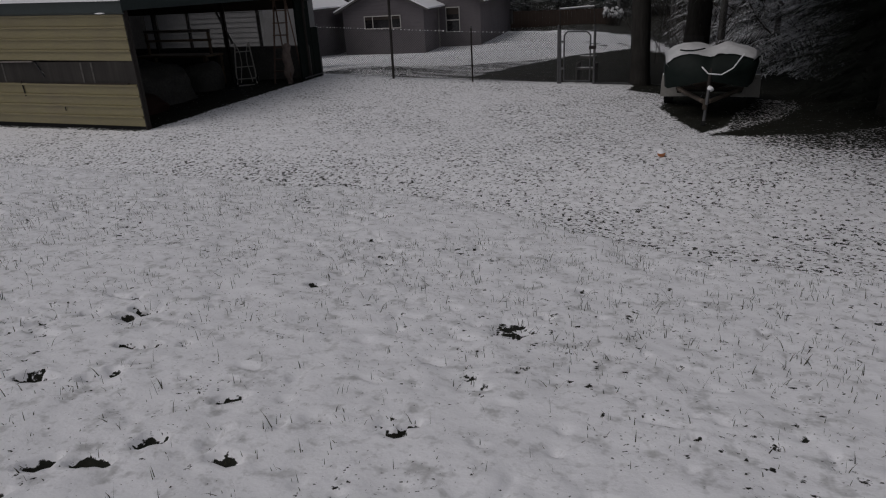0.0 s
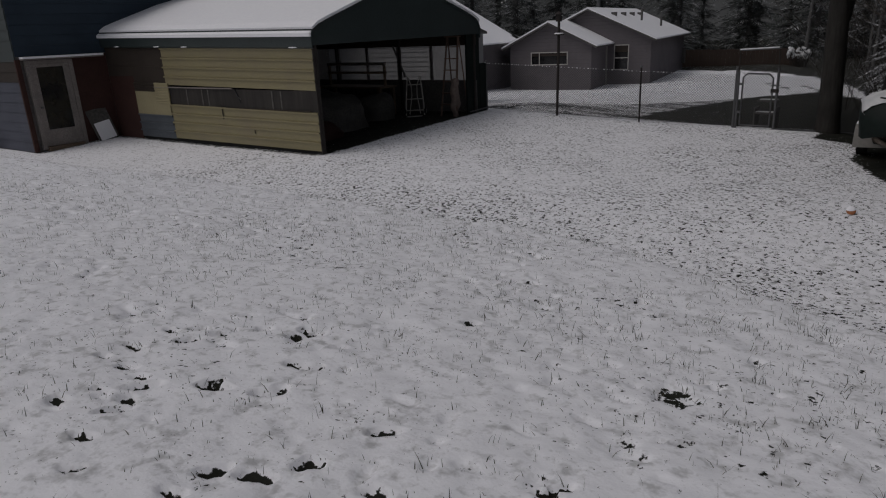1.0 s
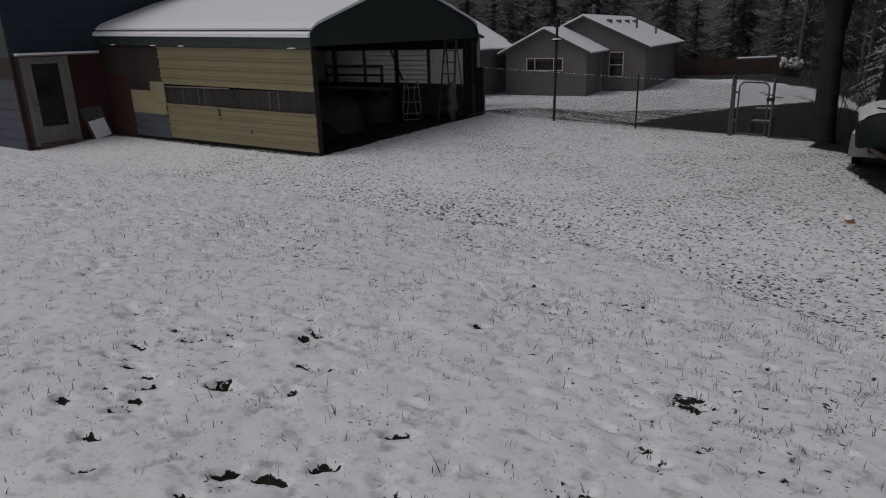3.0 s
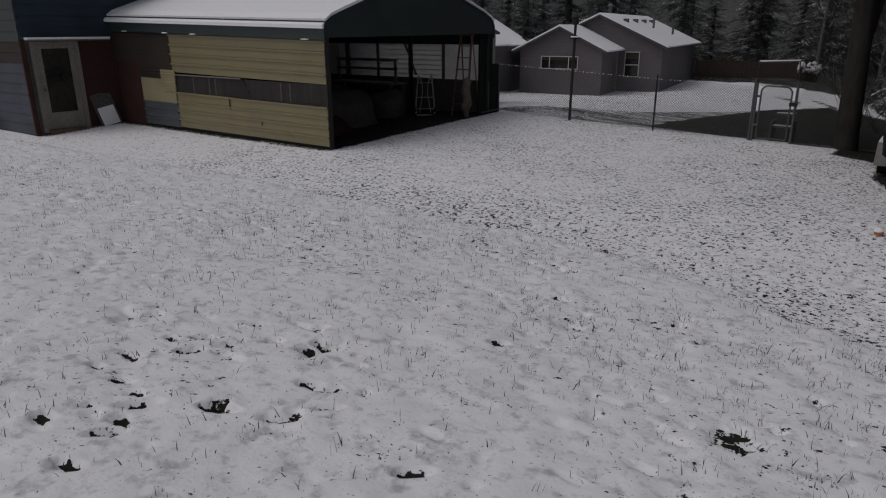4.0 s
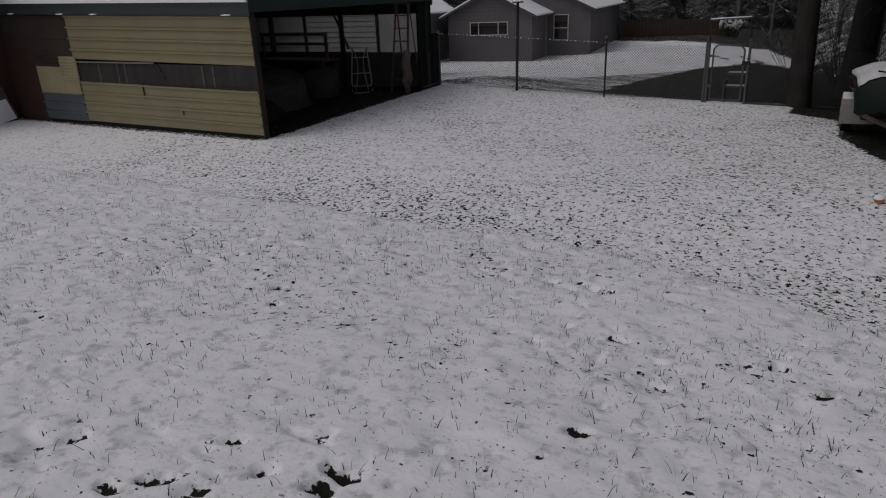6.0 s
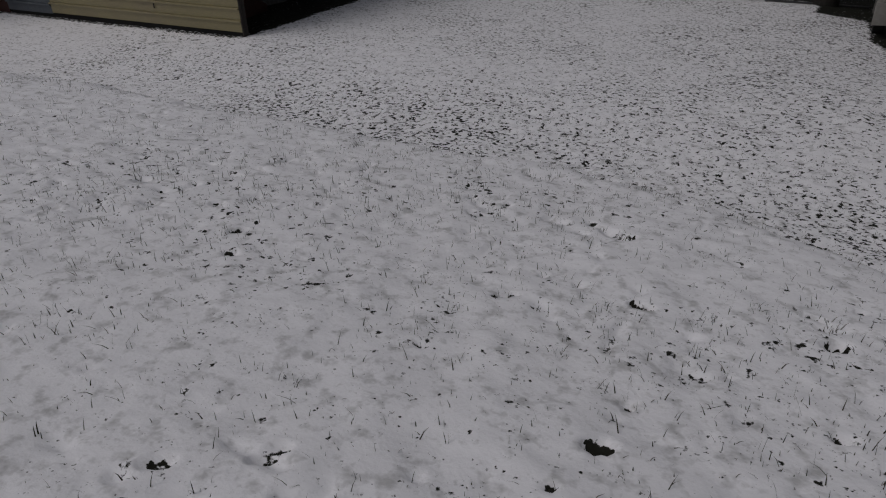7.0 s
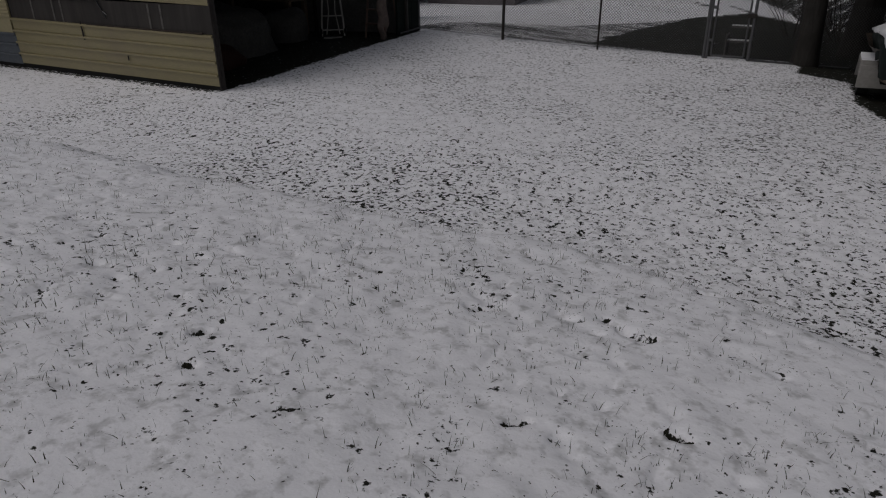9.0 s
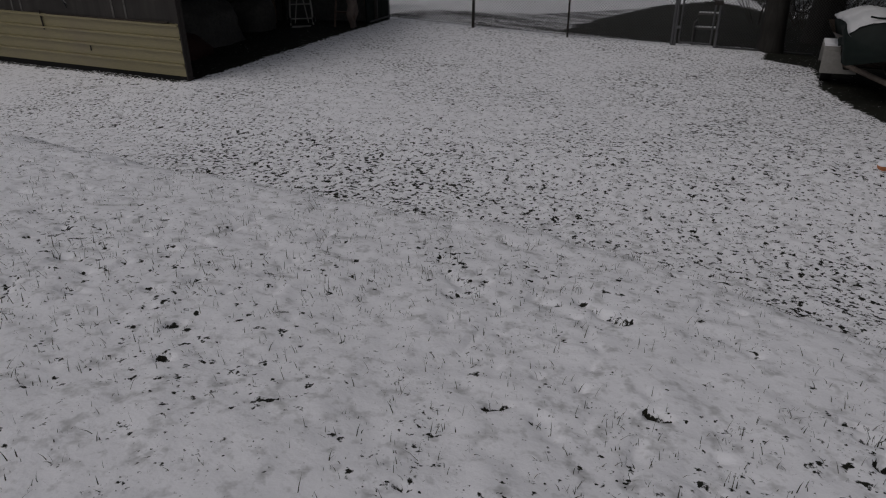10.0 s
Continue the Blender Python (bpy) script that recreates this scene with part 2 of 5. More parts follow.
def simple(name, bm, mat, label, category, at=(0, 0, 0), group="", kind="", turn=0.0, smooth=False, bevel=0.0):
    ob = new(name, finish(bm, name, mat, smooth, bevel))
    ob.matrix_world = pose(*at, 0, 0, turn)
    return tagged(ob, label, category, group, kind)


def bpart(name, lo, hi, mat, parent, label="", bevel=0.0, m=None):
    bm = bmesh.new()
    box(bm, lo, hi, m)
    return part(name, bm, mat, parent, label, bevel=bevel)


def tpart(name, p0, p1, r, mat, parent, label="", n=10, r1=None):
    bm = bmesh.new()
    tube(bm, p0, p1, r, r1, n)
    return part(name, bm, mat, parent, label, smooth=False)


# ---------------------------------------------------------------- ground
def lattice(x, y, step, seed):
    """Smooth random values 0 to 1 with the given step in metres."""
    g = np.random.RandomState(seed).rand(256, 256)
    u, v = x / step, y / step
    i, j = np.floor(u).astype(int), np.floor(v).astype(int)
    a, b = u - i, v - j
    a, b = a * a * (3 - 2 * a), b * b * (3 - 2 * b)
    i0, i1, j0, j1 = i % 256, (i + 1) % 256, j % 256, (j + 1) % 256
    return (g[i0, j0] * (1 - a) + g[i1, j0] * a) * (1 - b) + (g[i0, j1] * (1 - a) + g[i1, j1] * a) * b


def ease(t):
    t = np.clip(t, 0, 1)
    return t * t * (3 - 2 * t)


EDGE_X = (-14, -1.2, 0.3, 2.0, 4.0, 5.5, 7.0, 7.9, 8.4, 8.8, 9.3, 10.0, 11.0, 16)
EDGE_Y = (-6.4, -5.1, -4.8, -4.4, -4.38, -4.30, -4.20, -4.36, -4.56, -4.72, -5.08, -5.30, -5.5, -6.1)


def edge_line(x):
    return np.interp(x, EDGE_X, EDGE_Y) + 0.12 * (lattice(x, x * 0, 0.5, 5) - 0.5) + 0.07 * (lattice(x, x * 0, 0.17, 55) - 0.5)


def height(x, y):
    """The lie of the land: a raised lawn ending in a short steep bank, the lower yard, and a fall past the fence."""
    px = np.clip(x, 0, 14)
    low = -0.012 * px - 0.020 * px * np.clip(y / 8, 0, 1) + 0.19 * np.exp(-(x / 3.2) ** 2) * np.clip(y / 6, 0, 1)
    low = low - 0.067 * np.clip(y - 7.6, 0, 19) - 0.13 * np.exp(-((y + 2.4) / 1.5) ** 2) - 0.06 * ease((x - 8.0) / 1.5) * ease((y - 1.0) / 2.0)
    back = np.clip(-5.4 - y, -2.5, 3.3)
    top = 0.615 + 0.105 * back + 0.03 * np.clip(-8.7 - y, 0, 4) - 0.011 * (np.clip(x, -4, 14) - 8)
    wide = np.interp(x, (-2, 1, 3.5), (2.6, 1.9, 1.2))
    return top + (low - top) * ease((y - edge_line(x) + 0.06) / wide)


PRINTS_LEFT = [(7.19, -7.48), (6.67, -7.75), (7.05, -7.87), (7.29, -7.74), (7.14, -7.77), (7.40, -7.54), (7.42, -7.29), (7.63, -7.42), (7.62, -7.52), (7.90, -7.49), (7.09, -8.11), (7.24, -7.90), (7.31, -8.27), (7.45, -8.29), (7.55, -8.33), (7.60, -8.44), (7.76, -8.12), (7.80, -8.15), (7.90, -7.77), (7.98, -7.73), (8.03, -7.97), (8.02, -8.04), (8.10, -7.86), (7.11, -8.28), (8.34, -8.55), (8.48, -8.48), (8.35, -8.71)]
PRINTS_RIGHT = [(8.57, -8.32), (8.87, -8.30), (8.64, -7.98), (7.96, -8.83), (7.40, -8.62), (7.66, -8.53), (7.77, -8.71), (8.22, -6.75), (8.82, -5.72), (8.75, -5.53), (9.03, -5.94), (8.87, -6.32), (7.87, -5.13), (9.36, -7.89), (9.33, -7.97), (9.59, -7.37), (7.59, -6.06), (8.11, -5.82), (4.84, -5.31), (5.52, -4.89), (4.37, -5.82), (6.15, -6.16), (6.34, -6.38)]
TRACKS = PRINTS_LEFT + PRINTS_RIGHT


def build_ground():
    def axis(stops):
        out = [stops[0][0]]
        for (a, _), (b, s) in zip(stops, stops[1:]):
            n = max(1, int(round((b - a) / s)))
            out += [a + (b - a) * (k + 1) / n for k in range(n)]
        return np.array(out)
    xs = axis([(-160, 0), (-40, 12), (-14, 2), (-2, 0.2), (3, 0.06), (11.2, 0.017), (14, 0.10), (30, 1.0), (160, 10)])
    ys = axis([(-60, 0), (-20, 5), (-10, 0.6), (-9.4, 0.06), (-4.3, 0.017), (-1.6, 0.034), (1, 0.06), (9, 0.12), (30, 0.5), (50, 0.8), (180, 10)])
    x, y = np.meshgrid(xs, ys, indexing="ij")
    e = edge_line(x)
    near = ease((14 - np.hypot(x - 7, y + 5)) / 6)
    z = height(x, y)
    upper = 1 - ease((y - e - 0.04) / 0.22)
    pits = ease((lattice(x, y, 0.085, 14) - 0.74) / 0.2) * ease((lattice(x, y, 0.5, 15) - 0.25) / 0.4)
    turned = [(x * math.cos(q) - y * math.sin(q), x * math.sin(q) + y * math.cos(q)) for q in (0.5, 1.3, 2.2)]
    lumps = 0.019 * (lattice(*turned[0], 0.22, 1) - 0.5) + 0.013 * (lattice(*turned[1], 0.10, 2) - 0.5) + 0.006 * (lattice(*turned[2], 0.05, 13) - 0.5) + 0.012 * (lattice(x, y, 0.6, 3) - 0.5) - 0.020 * pits
    rough = 0.022 * (lattice(*turned[0], 0.075, 4) - 0.5) + 0.02 * (lattice(x, y, 0.2, 6) - 0.5)
    z = z + near * (lumps * upper + rough * (1 - upper)) + 0.02 * (lattice(x, y, 1.7, 8) - 0.5)
    # how thin the snow lies
    bare = 0.215 + (0.055 + 0.02 * ease((6.5 - x) / 1.5)) * ease((y + 7.4) / 1.2) + 0.18 * (lattice(x, y, 0.8, 7) - 0.5) + 0.16 * pits
    lower = 0.402 + 0.13 * (lattice(x, y, 1.3, 9) - 0.5) + 0.085 * np.exp(-((x - 4.8) / 3.2) ** 2 - ((y + 2.3) / 1.3) ** 2) + 0.045 * ease((x - 6.8) / 2.0) * np.exp(-((y + 3.2) / 0.9) ** 2)
    lower = lower - 0.10 * ease(-(x + 1) / 4)
    # turf specks thicken to the right, partly to darken it like tree shade
    lower = lower + 0.035 * ease((x - 7.0) / 2.0) * ease((y + 2.0) / 2.0) + 0.10 * ease((x - 9.6) / 2.0) * ease((y + 2.0) / 2.5) + 0.26 * ease((x - 10.1) / 1.6) * ease((y - 0.4) / 2.0) + 0.06 * ease((x - 6) / 3) * ease((y - 3) / 3)
    bare = bare * upper + lower * (1 - upper)
    lip = np.exp(-((x - 4.5) / 0.5) ** 2 - ((y + 2.72 + 0.12 * (x - 4.5)) / 0.15) ** 2)
    bare = np.maximum(bare, 0.78 * lip * (0.45 + 0.8 * lattice(x, y, 0.12, 10)))
    wob = 0.25 * (lattice(x, y, 0.35, 11) - 0.5) + 0.5 * (lattice(x, y, 1.1, 12) - 0.5)
    def zone(d):
        return ease(d / 0.25 + 0.5)
    shed = zone(np.minimum(np.minimum(-x + 0.13, x + 9), np.minimum(y - 0.05, 6.3 - y)) + 0.1 * wob)
    # the boat's shadow, laid on the ground as dark bare turf
    trailer = zone(np.minimum(np.minimum(x - np.interp(y, (2.3, 3.5, 4.6, 10), (9.90, 9.42, 8.98, 8.8)), np.interp(y, (2.2, 3, 4.7, 6, 10), (9.98, 10.3, 10.6, 10.8, 10.8)) - x),
                              np.minimum(y - 2.1, 10 - y)) + 0.25 * wob)
    streak = np.minimum(y - np.interp(x, (10, 10.8, 11.7, 12.8, 20), (1.85, 2.05, 2.6, 3.6, 5.0)), np.interp(x, (10.0, 10.65, 11.15, 11.65, 11.9), (2.1, 2.95, 4.0, 5.3, 30)) - y)
    thicket = zone(np.minimum(np.minimum(x - 10.0, streak), 40 - y) + 0.5 * wob)
    thicket = np.maximum(thicket, zone(np.minimum(np.minimum(x - 8.0, y - 6.4 - 0.35 * np.clip(9.2 - x, 0, 2)), 26 - y) + 0.4 * wob))
    mottled = 0.74 * zone(np.minimum(np.minimum(x - 10.3, 12.2 - x), np.minimum(y - 2.6, 7 - y)))
    back = np.interp(x, (-1, 2.0, 2.8, 3.4, 3.7, 4.3, 5.2, 6.0, 7.2, 8.0, 9.0), (7.2, 11.0, 15.6, 19.8, 25.2, 27.0, 28.6, 28.0, 26.8, 24.6, 23))
    wire = np.interp(x, (0, 2.06, 4.1, 6.26, 9.6), (6.4, 6.62, 7.12, 7.52, 8.9))
    lane = zone(np.minimum(np.minimum((y - wire - 0.35) * 0.5, back - y), 1.6 * (x - 3.55)) + 0.7 * wob)
    verge = zone(np.minimum(np.minimum(y - wire - 0.3, back + 0.6 - y), x + 0.5) + 0.6 * wob) * (0.53 + 0.34 * lattice(x * 0.6, y * 1.6, 0.7, 16))
    rut = np.minimum(np.minimum(x - 4.0, 5.6 - x), 0.35 - np.abs(y - 32.0 + 1.9 * (x - 4.0)))
    rut = np.maximum(rut, np.minimum(np.minimum(x - 2.3, 3.9 - x), 0.3 - np.abs(y - 31.5 + 1.3 * (x - 2.4))))
    track = 0.85 * zone(rut + 0.2 * wob)
    track = np.maximum(np.maximum(track, mottled), verge)
    # shade line at the foot of carport and barn walls, coloured as turf
    base_shade = zone(np.minimum(np.minimum(y + 0.17, 0.1 - y), np.minimum(x + 7.7, 0.1 - x)) + 0.12 * wob)
    base_shade = np.maximum(base_shade, zone(np.minimum(np.minimum(x + 7.75, -7.48 - x), np.minimum(y + 2.1, 0.1 - y)) + 0.1 * wob))
    woods = ease((y - np.interp(x, (-9, -2, 3.2, 5, 6.7, 8, 10), (44, 39.5, 37.2, 35.8, 31.2, 24.6, 22)) + 1.5 * wob) / 0.8)
    for area in (shed, trailer, thicket, lane, track, 0.8 * base_shade, 0.9 * woods):
        bare = np.maximum(bare, area)
    # paw prints and scuffs, down to the turf
    for n, (fx, fy) in enumerate(TRACKS):
        i0, i1 = np.searchsorted(xs, (fx - 0.2, fx + 0.2))
        j0, j1 = np.searchsorted(ys, (fy - 0.2, fy + 0.2))
        w = (slice(i0, i1), slice(j0, j1))
        k = ((n * 37) % 10) / 10
        r, a = (0.022 + 0.009 * k) * (0.8 if n > 34 else 1.0), 0.52 + 0.55 * math.sin(n * 2.4)
        u, v = (x[w] - fx) * math.cos(a) + (y[w] - fy) * math.sin(a), (y[w] - fy) * math.cos(a) - (x[w] - fx) * math.sin(a)
        d = np.hypot(u * (0.52 + 0.12 * math.sin(n * 1.7)), v) + 0.016 * (lattice(x[w], y[w], 0.035, 20 + n) - 0.5)
        z[w] -= (0.024 + 0.010 * k) * ease((1.32 - d / r) * 3.2) - 0.004 * np.exp(-((d / r - 1.5) / 0.3) ** 2)
        # turf shows on the floor of the print, not on its snowy walls
        # its dark colour also makes up for shade missing in the pit
        bare[w] = np.maximum(bare[w], (0.68 + 0.06 * k + 0.28 * lattice(x[w], y[w], 0.024, 40 + n)) * ease((1.22 - d / r) * 3.3))
    pit = np.random.RandomState(77)
    for n in range(120):
        fx, fy, r = pit.uniform(2.2, 10.3), pit.uniform(-8.9, -4.9), pit.uniform(0.006, 0.014)
        i0, i1 = np.searchsorted(xs, (fx - 0.1, fx + 0.1))
        j0, j1 = np.searchsorted(ys, (fy - 0.1, fy + 0.1))
        w = (slice(i0, i1), slice(j0, j1))
        d = np.hypot((x[w] - fx) * 0.75, y[w] - fy) + 0.012 * (lattice(x[w], y[w], 0.03, 90) - 0.5)
        z[w] -= 0.022 * ease(1.8 - d / r)
        bare[w] = np.maximum(bare[w], 0.66 * ease(1.8 - d / r))
    for fx, fy, lx, ly in ((7.62, -5.02, 0.15, -0.06), (7.74, -5.10, 0.09, -0.05), (7.02, -5.25, 0.12, 0.03), (8.78, -5.60, 0.06, 0.02)):
        s = np.clip(((x - fx) * lx + (y - fy) * ly) / (lx * lx + ly * ly), 0, 1)
        d = np.hypot(x - fx - s * lx, y - fy - s * ly) + 0.03 * (lattice(x, y, 0.04, 92) - 0.5)
        z = z - 0.02 * ease(1.5 - d / 0.03)
        bare = np.maximum(bare, 0.55 * ease(1.6 - d / 0.03))
    # the dug-up spot: a broad scrape with crumbs of snow left in it, and two deep claw holes beside it
    for fx, fy, rx, ry, deep in ((9.44, -6.95, 0.13, 0.10, 0.026), (9.50, -6.74, 0.035, 0.03, 0.04), (9.56, -6.76, 0.035, 0.03, 0.04), (8.84, -5.72, 0.055, 0.05, 0.02)):
        d = np.hypot((x - fx) / rx, (y - fy) / ry) + 0.7 * (lattice(*turned[1], 0.06, 82) - 0.5)
        z = z - deep * ease((1.15 - d) * 2.2) * (0.55 + 0.6 * lattice(x, y, 0.035, 81))
        bare = np.maximum(bare, (0.37 + 0.52 * lattice(*turned[0], 0.036, 80)) * ease((1.05 - d) * 3))
    nx, ny = len(xs), len(ys)
    me = bpy.data.meshes.new("ground")
    me.vertices.add(nx * ny)
    me.vertices.foreach_set("co", np.stack([x, y, z], -1).astype(np.float32).ravel())
    i, j = np.meshgrid(np.arange(nx - 1), np.arange(ny - 1), indexing="ij")
    a = (i * ny + j).ravel()
    quads = np.stack([a, a + ny, a + ny + 1, a + 1], -1)
    me.loops.add(quads.size)
    me.loops.foreach_set("vertex_index", quads.ravel().astype(np.int32))
    me.polygons.add(len(quads))
    me.polygons.foreach_set("loop_start", (np.arange(len(quads)) * 4).astype(np.int32))
    me.polygons.foreach_set("loop_total", np.full(len(quads), 4, np.int32))
    me.polygons.foreach_set("use_smooth", np.ones(len(quads), bool))
    me.update()
    at = me.attributes.new("bare", "FLOAT", "POINT")
    at.data.foreach_set("value", bare.astype(np.float32).ravel())
    me.materials.append(M_GROUND)
    ob = new("ground", me)
    return tagged(ob, "snow covered lawn with thin patches, turf and paw prints", "ground", kind="structure")


build_ground()


def gz(x, y):
    return float(height(np.array([float(x)]), np.array([float(y)]))[0])


def grass(name, count, per, area, tall, label, seed, keep):
    """Tufts of thin blades: count roots, each with up to per blades."""
    rng = np.random.RandomState(seed)
    x, y = rng.uniform(area[0], area[1], count), rng.uniform(area[2], area[3], count)
    ok = keep(x, y, rng.rand(count))
    x, y = x[ok], y[ok]
    many = rng.randint(1, per + 1, len(x))
    x, y = np.repeat(x, many), np.repeat(y, many)
    n = len(x)
    x, y = x + rng.normal(0, 0.016, n), y + rng.normal(0, 0.016, n)
    z = height(x, y) - 0.012
    h = tall[0] + (tall[1] - tall[0]) * rng.rand(n) ** 2.4
    ang, lean = rng.uniform(0, 6.283, n), rng.uniform(0, 6.283, n)
    tip = np.abs(rng.normal(0, 0.55, n))
    w = rng.uniform(0.0010, 0.0025, n)
    dx, dy = np.cos(ang) * w, np.sin(ang) * w
    lx, ly = np.cos(lean) * tip * h, np.sin(lean) * tip * h
    a = np.stack([x - dx, y - dy, z], -1)
    c = np.stack([x + dx, y + dy, z], -1)
    d = np.stack([x + lx * 0.45 + dx * 0.7, y + ly * 0.45 + dy * 0.7, z + h * 0.6], -1)
    e = np.stack([x + lx * 0.45 - dx * 0.7, y + ly * 0.45 - dy * 0.7, z + h * 0.6], -1)
    f = np.stack([x + lx, y + ly, z + h], -1)
    v = np.stack([a, c, d, e, f], 1).reshape(-1, 3)
    k = (np.arange(n) * 5).tolist()
    me = bpy.data.meshes.new(name)
    me.from_pydata(v.tolist(), [], [(q, q + 1, q + 2, q + 3) for q in k] + [(q + 3, q + 2, q + 4) for q in k])
    me.materials.append(M_BLADE)
    return tagged(new(name, me), label, "grass", kind="stuff")


def clump(x, y, r, lo):
    patchy = np.clip(lattice(x, y, 0.33, 31) * 1.5 - 0.55, 0, 1) * np.clip(lattice(x, y, 1.3, 32) * 1.6 - 0.2, 0.15, 1)
    thin = np.clip(1.0 - (-6.9 - y) / 1.6, 0.35, 1.0) * np.clip(0.45 + (x - 4.0) / 4.0, 0.45, 1.0)
    return r < (lo + 0.55 * patchy) * thin


grass("grass", 80000, 3, (0.5, 11.5, -9.4, -4.0), (0.012, 0.062), "sparse grass blades poking through the snow", 3,
      lambda x, y, r: (y < edge_line(x) + 0.2) & clump(x, y, r, 0.15))
grass("lawn_grass", 26000, 5, (-3.0, 12.0, -5.2, 6.5), (0.014, 0.036), "short winter turf showing through thin snow", 4,
      lambda x, y, r: (y > edge_line(x)) & (x > 0.1 - 3 * (y < -0.3)) & clump(x, y, r, 0.22))

# ---------------------------------------------------------------- carport
ROOF = [(-0.10, 2.14), (-0.10, 2.37), (-0.03, 2.48), (0.10, 2.56), (0.35, 2.65), (1.7, 3.09), (2.7, 3.34), (2.95, 3.37), (3.2, 3.34),
        (4.3, 3.07), (5.45, 2.72), (5.75, 2.60), (5.88, 2.50), (5.95, 2.38), (5.95, 2.14)]
RISE = -0.024


def lifted(bm):
    """The eaves climb gently towards the barn."""
    for v in bm.verts:
        v.co.z += RISE * v.co.x * max(0.0, min(1.0, v.co.z / 2.2))
    return bm


def ribbed(bm, x0, x1, z0, z1, pitch, y=0.0, depth=0.045):
    """Sheet metal with level ribs, seen from -y."""
    n = max(1, round((z1 - z0) / pitch))
    p = (z1 - z0) / n
    out = []
    for k in range(n):
        b = z0 + k * p
        out += [(y - depth * 0.15, b), (y - depth * 0.25, b + p - 0.045), (y - depth, b + p - 0.04), (y - depth * 1.05, b + p - 0.012), (y, b + p - 0.006)]
    out += [(y + 0.02, z1), (y + 0.02, z0)]
    prism(bm, out, x0, x1, "x")


def build_carport():
    c = thing("carport", "metal carport with patched yellow side wall and snowy roof", "carport")
    # roof shell
    bm = bmesh.new()
    inner = [(y + (0.03 if y < 2.9 else -0.03), z - 0.03) for y, z in ROOF]
    prism(bm, ROOF + inner[::-1], 0.15, -7.75, "x")
    part("roof", lifted(bm), M_GREEN, c, "dark green metal roof")
    bm = bmesh.new()
    top = [(y, z + 0.004) for y, z in ROOF[2:13]]
    cap = [(y * 1.0 + (-0.03 if k == 0 else 0.03 if k == 10 else 0), z + 0.06) for k, (y, z) in enumerate(ROOF[2:13])]
    top[0], cap[0] = (-0.05, 2.475), (-0.06, 2.515)
    prism(bm, top + cap[::-1], 0.165, -7.7, "x")
    part("snow_cover", lifted(bm), M_SNOW, c, "smooth layer of snow", bevel=0.0)
    bm = bmesh.new()
    prism(bm, [(-0.15, 2.335), (-0.15, 2.40), (-0.09, 2.445), (-0.104, 2.40), (-0.105, 2.335)], 0.16, -7.7, "x")
    part("snow_ledge", lifted(bm), M_SNOW, c, "snow along the eave")
    # gable panel with the open end below
    gable = [(-0.07, 2.17)] + [(y + (0.03 if y < 2.9 else -0.03 if y > 3 else 0), z - 0.032) for y, z in ROOF[1:-1]] + [(5.92, 2.21)]
    for x, nm in ((0.10, "gable_panel"), (-7.68, "end_panel")):
        bm = bmesh.new()
        prism(bm, gable, x, x + 0.025, "x")
        part(nm, lifted(bm), M_GREEN, c, "dark green gable panel")
    # frame
    for x in (-7.5, -5.0, -2.5, 0.04):
        for y in (0.07, 5.78):
            part_bm = bmesh.new()
            box(part_bm, (x - 0.03, y - 0.03, -0.15), (x + 0.03, y + 0.03, 2.55))
            part("post", lifted(part_bm), M_DARKPOST, c, "dark steel post")
    for x in (-4.98, -3.82, -2.62, -1.44):
        bpart("stud", (x - 0.035, 5.83, -0.1), (x + 0.035, 5.89, 2.3), M_DARK, c)
    bpart("header", (-7.6, 5.80, 1.93), (0.05, 5.88, 2.45), M_BROWN, c, "dark header board")
    bpart("knee_wall", (-7.6, 5.82, -0.1), (0.05, 5.88, 1.02), M_DARK, c, "dark low side wall")
    tpart("brace", (-2.75, 5.80, 1.95), (-2.35, 5.80, 1.1), 0.03, M_DARK, c)
    # side wall made of odd sheets
    def sheet(nm, x0, x1, z0, z1, pitch, mat, label, y=0.0, depth=0.045):
        b = bmesh.new()
        ribbed(b, x0, x1, z0, z1, pitch, y, depth)
        part(nm, lifted(b), mat, c, label)
    sheet("upper_sheet", -5.15, 0.06, 1.29, 2.115, 0.205, M_YELLOW, "ribbed yellow metal sheet")
    sheet("lower_sheet", -5.06, 0.05, 0.07, 0.86, 0.198, M_YELLOW, "ribbed yellow metal sheet")
    sheet("grey_sheet", -6.55, -5.062, 0.05, 0.60, 0.183, M_GREYBLUE, "faded grey-blue metal sheet")
    bpart("patch_panel", (-6.55, -0.022, 0.602), (-5.10, 0.02, 1.30), M_PATCH, c, "plain pale yellow patch panel")
    sheet("patch_cap", -6.55, -5.66, 1.12, 1.32, 0.066, M_BROWN, "rusty strip over the patch", -0.024, 0.016)
    sheet("louvre", -5.64, -5.06, 0.84, 1.33, 0.06, M_PATCH, "small louvred yellow panel", -0.028, 0.012)
    bpart("strip_panel", (-5.05, 0.0, 0.862), (0.04, 0.02, 1.285), M_STRIP, c, "smoky translucent plastic strip")
    for x in (-4.35, -3.75, -3.52, -1.3, -1.02):
        bpart("streak", (x - 0.03, -0.006, 0.88), (x + 0.015, -0.002, 1.27), M_STREAK, c, "pale worn streak")
    b = bmesh.new()
    tube(b, (-2.52, -0.015, 1.28), (-2.42, -0.015, 1.12), 0.014, 0.012, 5)
    tube(b, (-2.42, -0.015, 1.12), (-2.36, -0.015, 1.00), 0.012, 0.008, 5)
    tube(b, (-2.42, -0.015, 1.12), (-2.33, -0.015, 1.06), 0.010, 0.006, 5)
    part("crack", b, M_DARKGLASS, c, "jagged crack in the plastic")
